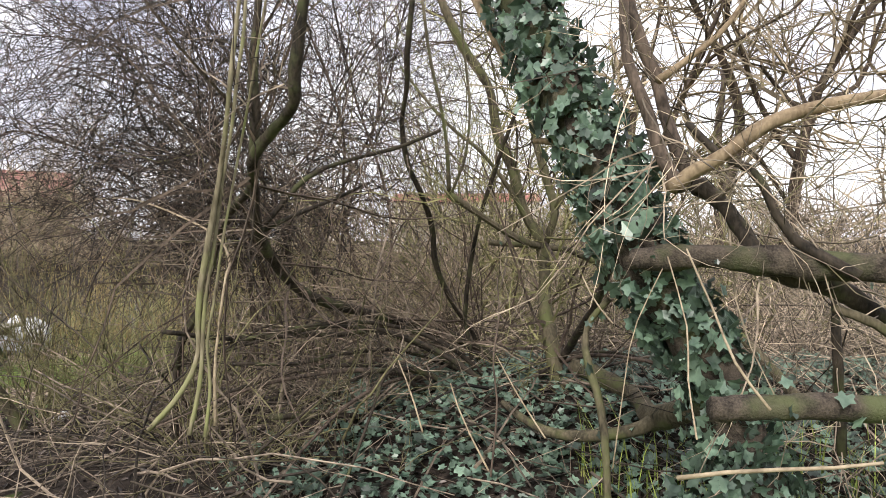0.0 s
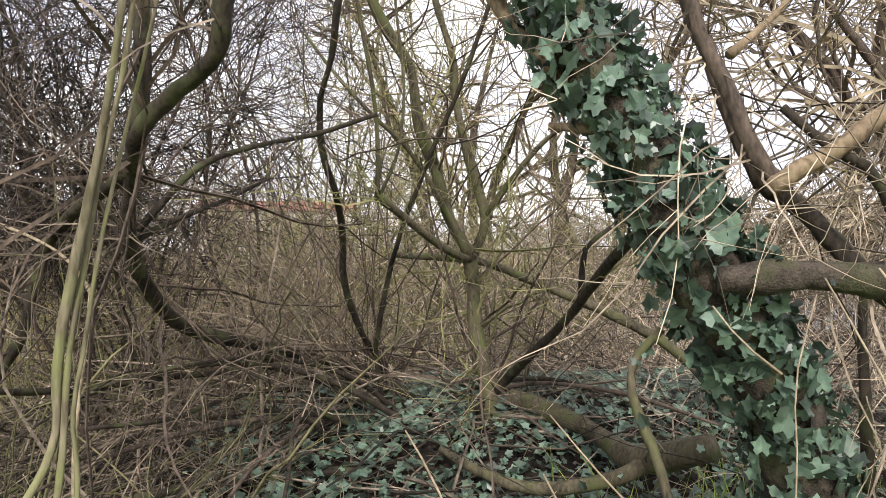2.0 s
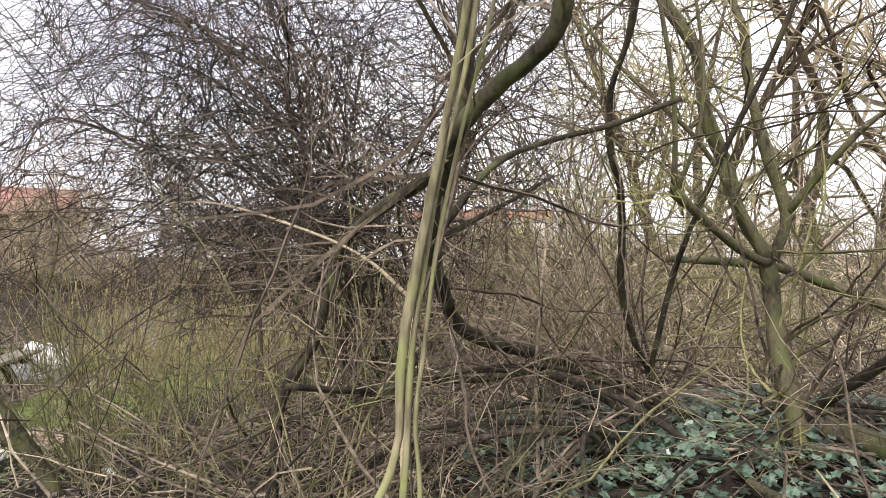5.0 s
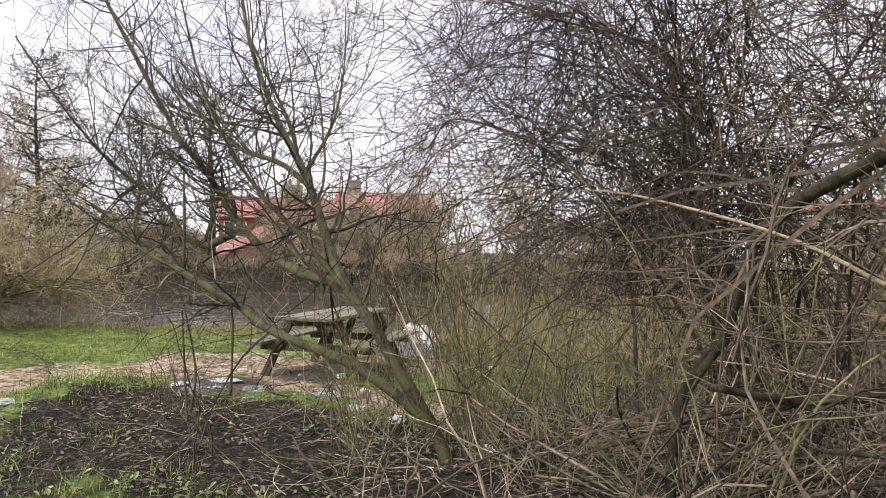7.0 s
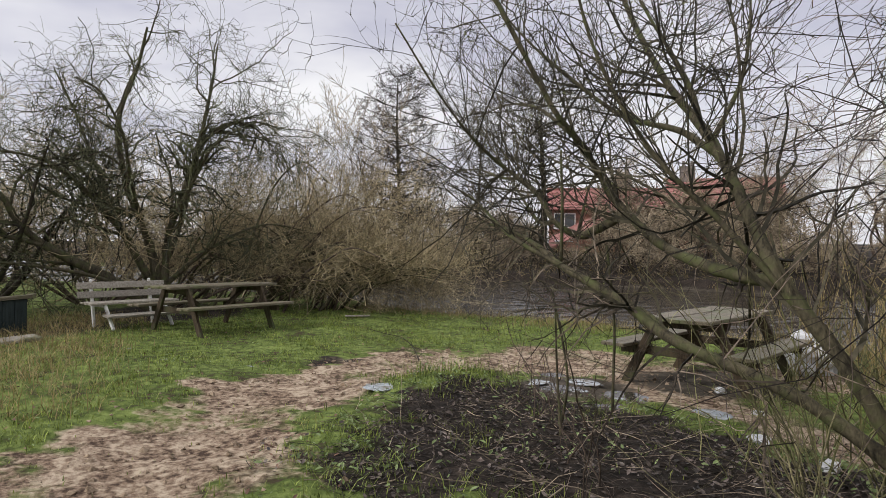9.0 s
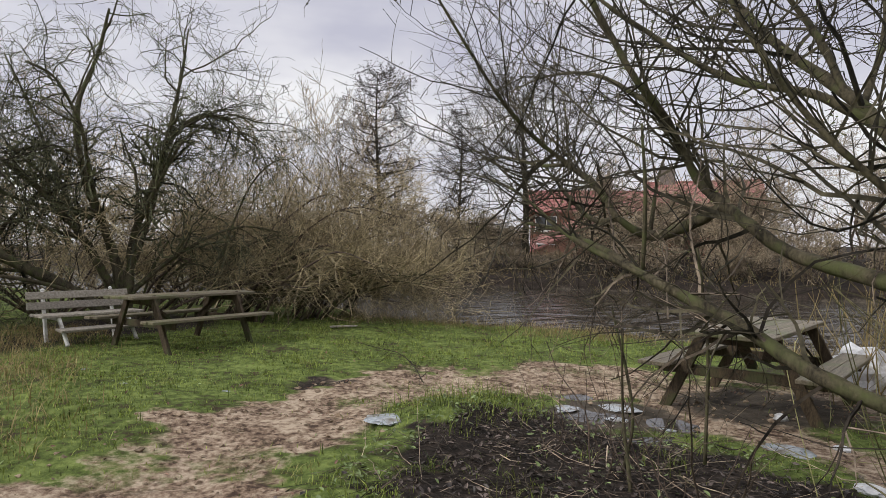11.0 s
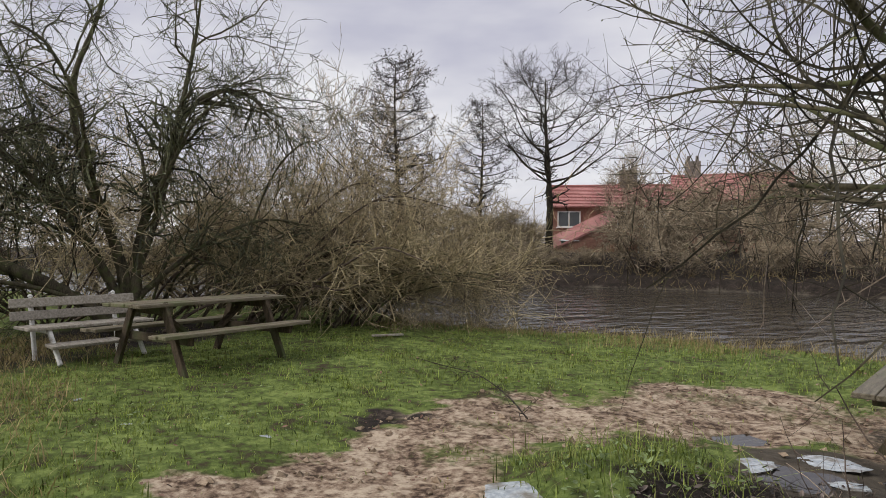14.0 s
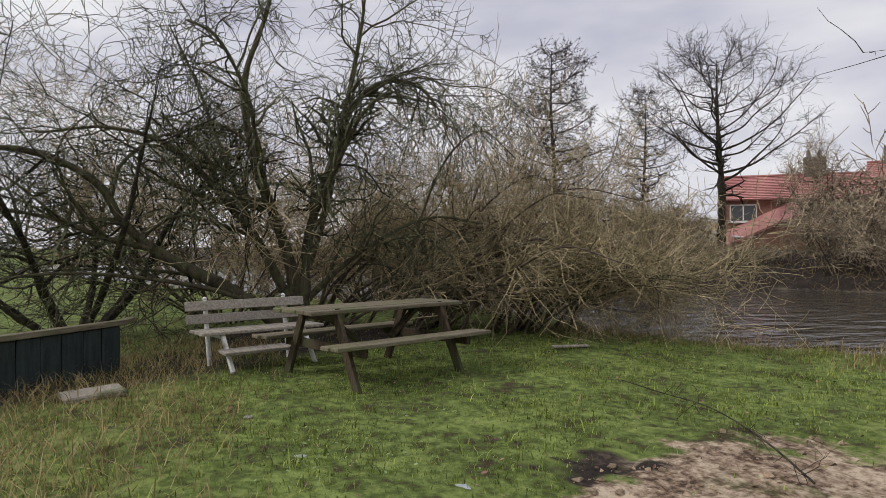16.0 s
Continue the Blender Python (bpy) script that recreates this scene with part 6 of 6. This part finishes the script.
alder = crown_tree("alder_tree", -36, 21.2, "tall alder with level branches and clustered dark cones", 12.9, 0.2, 46, 0.3, lambda q: 2.9 * min(1.0, 3.0 * (1.1 - q), 0.55 + 1.6 * (q - 0.3)), 0.34, 0.3,
                   [(560, 0.8, (0.4, 1.2), 0.55, 4, 0.2, 0.05), (2300, 0.8, (0.2, 0.6), 0.8, 2, 0.22, 0.02)], 0.011, 4800)
small_alder = copy_thing(alder, pose(-37.5, 28, place_z(-37.5, 28) - 0.1, 0, 0, 140))
small_alder.scale = (0.75, 0.75, 0.75)
crown_tree("round_tree", -36.3, 33.0, "leafless round-crowned tree with spreading limbs on the far bank", 11.6, 0.27, 30, 0.36, lambda q: 5.6 * math.sqrt(max(0.12, 1 - ((q - 0.42) / 0.62) ** 2)), 0.62, 0.45,
           [(520, 0.75, (0.7, 1.9), 0.5, 6, 0.14, 0.05), (2600, 0.75, (0.3, 0.9), 0.7, 3, 0.18, 0.03)], 0.011)
free_tree("osier_clump", -31, 14.6, "tall pale osier rods standing beyond the pond", 8.0, 0.04, 16, 1.6, 0.4, (BARK_GREEN, TWIG_FAR),
          [(300, 0.4, (0.8, 2.0), 0.5, 4, 0.06, 0.1), (900, 0.4, (0.4, 1.0), 0.7, 3, 0.08, 0.08)], start=0.8, limbs=3, category="bush", floor=0.011, tip=0.6)
far_a = free_tree("far_bush", -27, 30.6, "leafless brown scrub on the far bank", 3.0, 0.04, 7, 1.9, 0.9, (BARK_BROWN, TWIG_FAR),
                  [(170, 0.9, (0.4, 1.3), 0.7, 3, 0.2, 0.0), (850, 0.9, (0.3, 0.9), 0.9, 2, 0.2, 0.0)], "far scrub", start=0.3, arch=0.3, limbs=3, category="bush", floor=0.016, tip=0.6, inner=0.2)
far_b = free_tree("far_tree", -44, 24, "leafless grey-brown tree beyond the pond", 8.0, 0.13, 3, 2.2, 0.9, (BARK_BROWN, TWIG_FAR),
                  [(220, 0.9, (0.8, 2.2), 0.6, 4, 0.18, 0.04), (1100, 0.9, (0.4, 1.4), 0.8, 2, 0.18, 0.02)], "far trees", start=0.2, limbs=7, floor=0.012, tip=0.6)


def strew_copies(ob, spots, smin, smax):
    for px, py in spots:
        s = smin + (smax - smin) * rng.random()
        c = copy_thing(ob, pose(px, py, place_z(px, py) - 0.08, 0, 0, 360 * rng.random()))
        c.scale = (s * (0.9 + 0.3 * rng.random()), s, s * (0.8 + 0.4 * rng.random()))


def clear_of_house(spots):
    """Leaves the garden in front of the brick house open."""
    return [(px, py) for px, py in spots if not 37.6 < math.degrees(math.atan2(-(px + 6.2), py - 2.2)) < 48.0]


strew_copies(far_a, clear_of_house([(px + rng.normal(0, 0.5), float(np.interp(px, _fx, _fy)) + 1.2 + rng.random() * 1.5) for px in np.arange(-56, 18, 2.6)]), 0.5, 0.85)
strew_copies(far_a, clear_of_house([(px + rng.normal(0, 0.8), float(np.interp(px, _fx, _fy)) + 4.5 + rng.random() * 4) for px in np.arange(-58, 20, 3.3)]), 0.85, 1.35)
strew_copies(far_a, [(-32.0, 39.6), (-30.6, 41), (-28.6, 42), (-26, 43)], 1.3, 1.7)
strew_copies(far_b, [(-52, 24), (-48, 30), (-58, 18), (-24, 39), (-16, 41), (-8, 40), (-2, 42), (8, 41), (-52, 60), (-33.3, 36.9), (-29, 50), (-26, 51), (-31.5, 51.5), (-22, 50)], 0.65, 0.95)
strew_copies(far_b, [(-24, -4), (-28, 1.5), (-36, 5), (-40, -2), (-44, 9)], 0.55, 0.95)
strew_copies(far_b, [(4.8, 10.2), (8.5, 8), (11, 10), (3.0, 11.2), (14, 5)], 0.8, 1.1)

strew_copies(far_a, [(6.6, 7.2), (8.2, 9.6), (5.4, 10.8), (9.2, 6.2)], 0.55, 0.8)

# low scrub on the bank before the house and taller bushes beside it
_dir = [(math.radians(a), r) for a, r in [(40.2, 36.5), (41.3, 37.5), (42.3, 36.3), (43.4, 37.2), (44.4, 36.4), (45.2, 37.4)]]
strew_copies(far_a, [(-6.2 - r * math.sin(a), 2.2 + r * math.cos(a)) for a, r in _dir], 0.26, 0.36)
_dir = [(math.radians(a), r) for a, r in [(49.4, 43), (50.5, 41), (49.8, 47)]]
strew_copies(far_a, [(-6.2 - r * math.sin(a), 2.2 + r * math.cos(a)) for a, r in _dir], 0.9, 1.3)

strew_copies(far_a, [(-6.2 - r * math.sin(math.radians(a)), 2.2 + r * math.cos(math.radians(a))) for a, r in [(46.3, 46), (47.3, 43), (48.2, 46), (47.0, 50), (46.4, 52)]], 0.7, 0.9)

# ---- houses ----
def house(name, m, label, L, D, eaves, ridge, wall_mat, windows, chimney_at=(), lean_to=None):
    """A gabled house: walls, tiled roof in courses, windows with frames and sills, chimneys."""
    h = thing(name, m, label, "house", "houses beyond the pond")
    bm = bmesh.new()
    pr = [(-D / 2, -1.0), (D / 2, -1.0), (D / 2, eaves), (0, ridge), (-D / 2, eaves)]
    a = [bm.verts.new((-L / 2, q, z)) for q, z in pr]
    b = [bm.verts.new((L / 2, q, z)) for q, z in pr]
    bm.faces.new(a[::-1])
    bm.faces.new(b)
    for i in range(5):
        j = (i + 1) % 5
        bm.faces.new((a[i], a[j], b[j], b[i]))
    bmesh.ops.recalc_face_normals(bm, faces=bm.faces)
    part("wall", bm, wall_mat, h)
    slope = math.atan2(ridge - eaves, D / 2)
    run = math.hypot(ridge - eaves, D / 2) + 0.35
    for s in (-1, 1):
        bm = bmesh.new()
        courses = 14
        edge = []
        for c in range(courses):
            for d, up in ((c / courses * run, 0.05), ((c + 1) / courses * run, 0.1)):
                yy, zz = s * (d * math.cos(slope) + up * math.sin(slope)), ridge - d * math.sin(slope) + up * math.cos(slope)
                edge.append((bm.verts.new((-L / 2 - 0.25, yy, zz)), bm.verts.new((L / 2 + 0.25, yy, zz))))
        edge.append((bm.verts.new((-L / 2 - 0.25, s * run * math.cos(slope), ridge - run * math.sin(slope))), bm.verts.new((L / 2 + 0.25, s * run * math.cos(slope), ridge - run * math.sin(slope)))))
        for p0, p1 in zip(edge[:-1], edge[1:]):
            bm.faces.new((p0[0], p0[1], p1[1], p1[0]))
        bmesh.ops.recalc_face_normals(bm, faces=bm.faces)
        part("roof", bm, TILE_RED, h)
    part("ridge_tile", box(L + 0.5, 0.25, 0.14, pose(0, 0, ridge + 0.12), 0.03), TILE_RED, h)
    for wx_, wz_, ww, wh, side in windows:
        yy = side * D / 2
        w = part("window", box(ww, 0.06, wh, pose(wx_, yy + side * 0.02, wz_), 0), PANE, h)
        for q in (-1, 0, 1):
            part("frame", box(0.08, 0.1, wh + 0.08, pose(wx_ + q * ww / 2, yy + side * 0.03, wz_), 0), WOOD_WHITE, w)
        for q in (-1, 1):
            part("frame", box(ww + 0.08, 0.1, 0.08, pose(wx_, yy + side * 0.034, wz_ + q * wh / 2), 0), WOOD_WHITE, w)
        part("sill", box(ww + 0.3, 0.2, 0.07, pose(wx_, yy + side * 0.08, wz_ - wh / 2 - 0.08), 0), WOOD_WHITE, w)
    for cx in chimney_at:
        ch = part("chimney", box(1.3, 0.75, 1.5, pose(cx, 0, ridge + 0.55), 0.02), CHIMNEY, h, "grey brick chimney stack")
        for q in (-0.35, 0.35):
            bm = bmesh.new()
            bmesh.ops.create_cone(bm, cap_ends=True, segments=10, radius1=0.16, radius2=0.12, depth=0.6, matrix=pose(cx + q, 0, ridge + 1.5))
            part("chimney_pot", bm, CHIMNEY, ch)
    if lean_to:
        lx, lw, ld, lz0, lz1 = lean_to
        bm = bmesh.new()
        low, top = [], []
        for qx, qy in ((-1, 0), (1, 0), (1, 1), (-1, 1)):
            px, py = lx + qx * lw / 2, -D / 2 - qy * ld
            low.append(bm.verts.new((px, py, -1.0)))
            top.append(bm.verts.new((px, py, lz0 + (lz1 - lz0) * (qx + 1) / 2 - 0.9 * qy + 0.5)))
        bm.faces.new(low)
        bm.faces.new(top[::-1])
        for i in range(4):
            k = (i + 1) % 4
            bm.faces.new((low[i], low[k], top[k], top[i]))
        bmesh.ops.recalc_face_normals(bm, faces=bm.faces)
        slab = [q.co.copy() for q in top]
        part("annexe", bm, wall_mat, h)
        mid = sum(slab, Vector()) / 4
        bm2 = bmesh.new()
        lower = [bm2.verts.new(mid + (q - mid) * 1.08 + Vector((0, 0, 0.02))) for q in slab]
        upper = [bm2.verts.new(q.co + Vector((0, 0, 0.14))) for q in lower]
        bm2.faces.new(lower)
        bm2.faces.new(upper[::-1])
        for i in range(4):
            k = (i + 1) % 4
            bm2.faces.new((lower[i], lower[k], upper[k], upper[i]))
        bmesh.ops.recalc_face_normals(bm2, faces=bm2.faces)
        part("annexe_roof", bm2, TILE_RED, h, "sloping red lean-to roof")
    return h


house("brick_house", pose(-39.4, 42.7, 0.5, 0, 0, 46), "red-tiled brick house beyond the pond with a lean-to", 9, 7, 4.2, 5.9, BRICK, [(-3.3, 3.2, 1.6, 1.1, -1), (0.2, 3.2, 1.4, 1.1, -1), (2.8, 3.2, 1.4, 1.1, -1), (2.6, 1.0, 1.8, 1.2, -1)], (1.4,), (-2.2, 4.2, 2.4, 1.4, 3.4))
house("brick_house", pose(-36, 54, 1.6, 0, 0, 33), "red-roofed brick house half hidden by trees", 9, 8, 4.0, 6.2, BRICK, [(-3, 2.8, 1.5, 1.2, -1), (0, 2.8, 1.5, 1.2, -1), (3, 2.8, 1.5, 1.2, -1)], (-3,))
house("white_house", pose(2, 57, 0.9, 0, 0, -3), "pale rendered house seen through the thicket", 12, 8, 4.4, 5.2, RENDER_WALL, [(-3, 2.8, 1.5, 1.2, -1), (1, 2.8, 1.5, 1.2, -1), (3.5, 2.8, 1.6, 1.2, -1)])

shed = thing("garden_shed", pose(-37.9, 36.6, 0.85, 0, 0, 46), "small green garden shed by the brick house", "shed")
part("wall", box(1.15, 1.1, 1.6, pose(0, 0, 0.4), 0.02), SHED_GREEN, shed)
part("roof", box(1.35, 1.3, 0.07, pose(0, 0, 1.27, 6, 0, 0), 0.02), PLASTIC, shed, "pale felt roof")
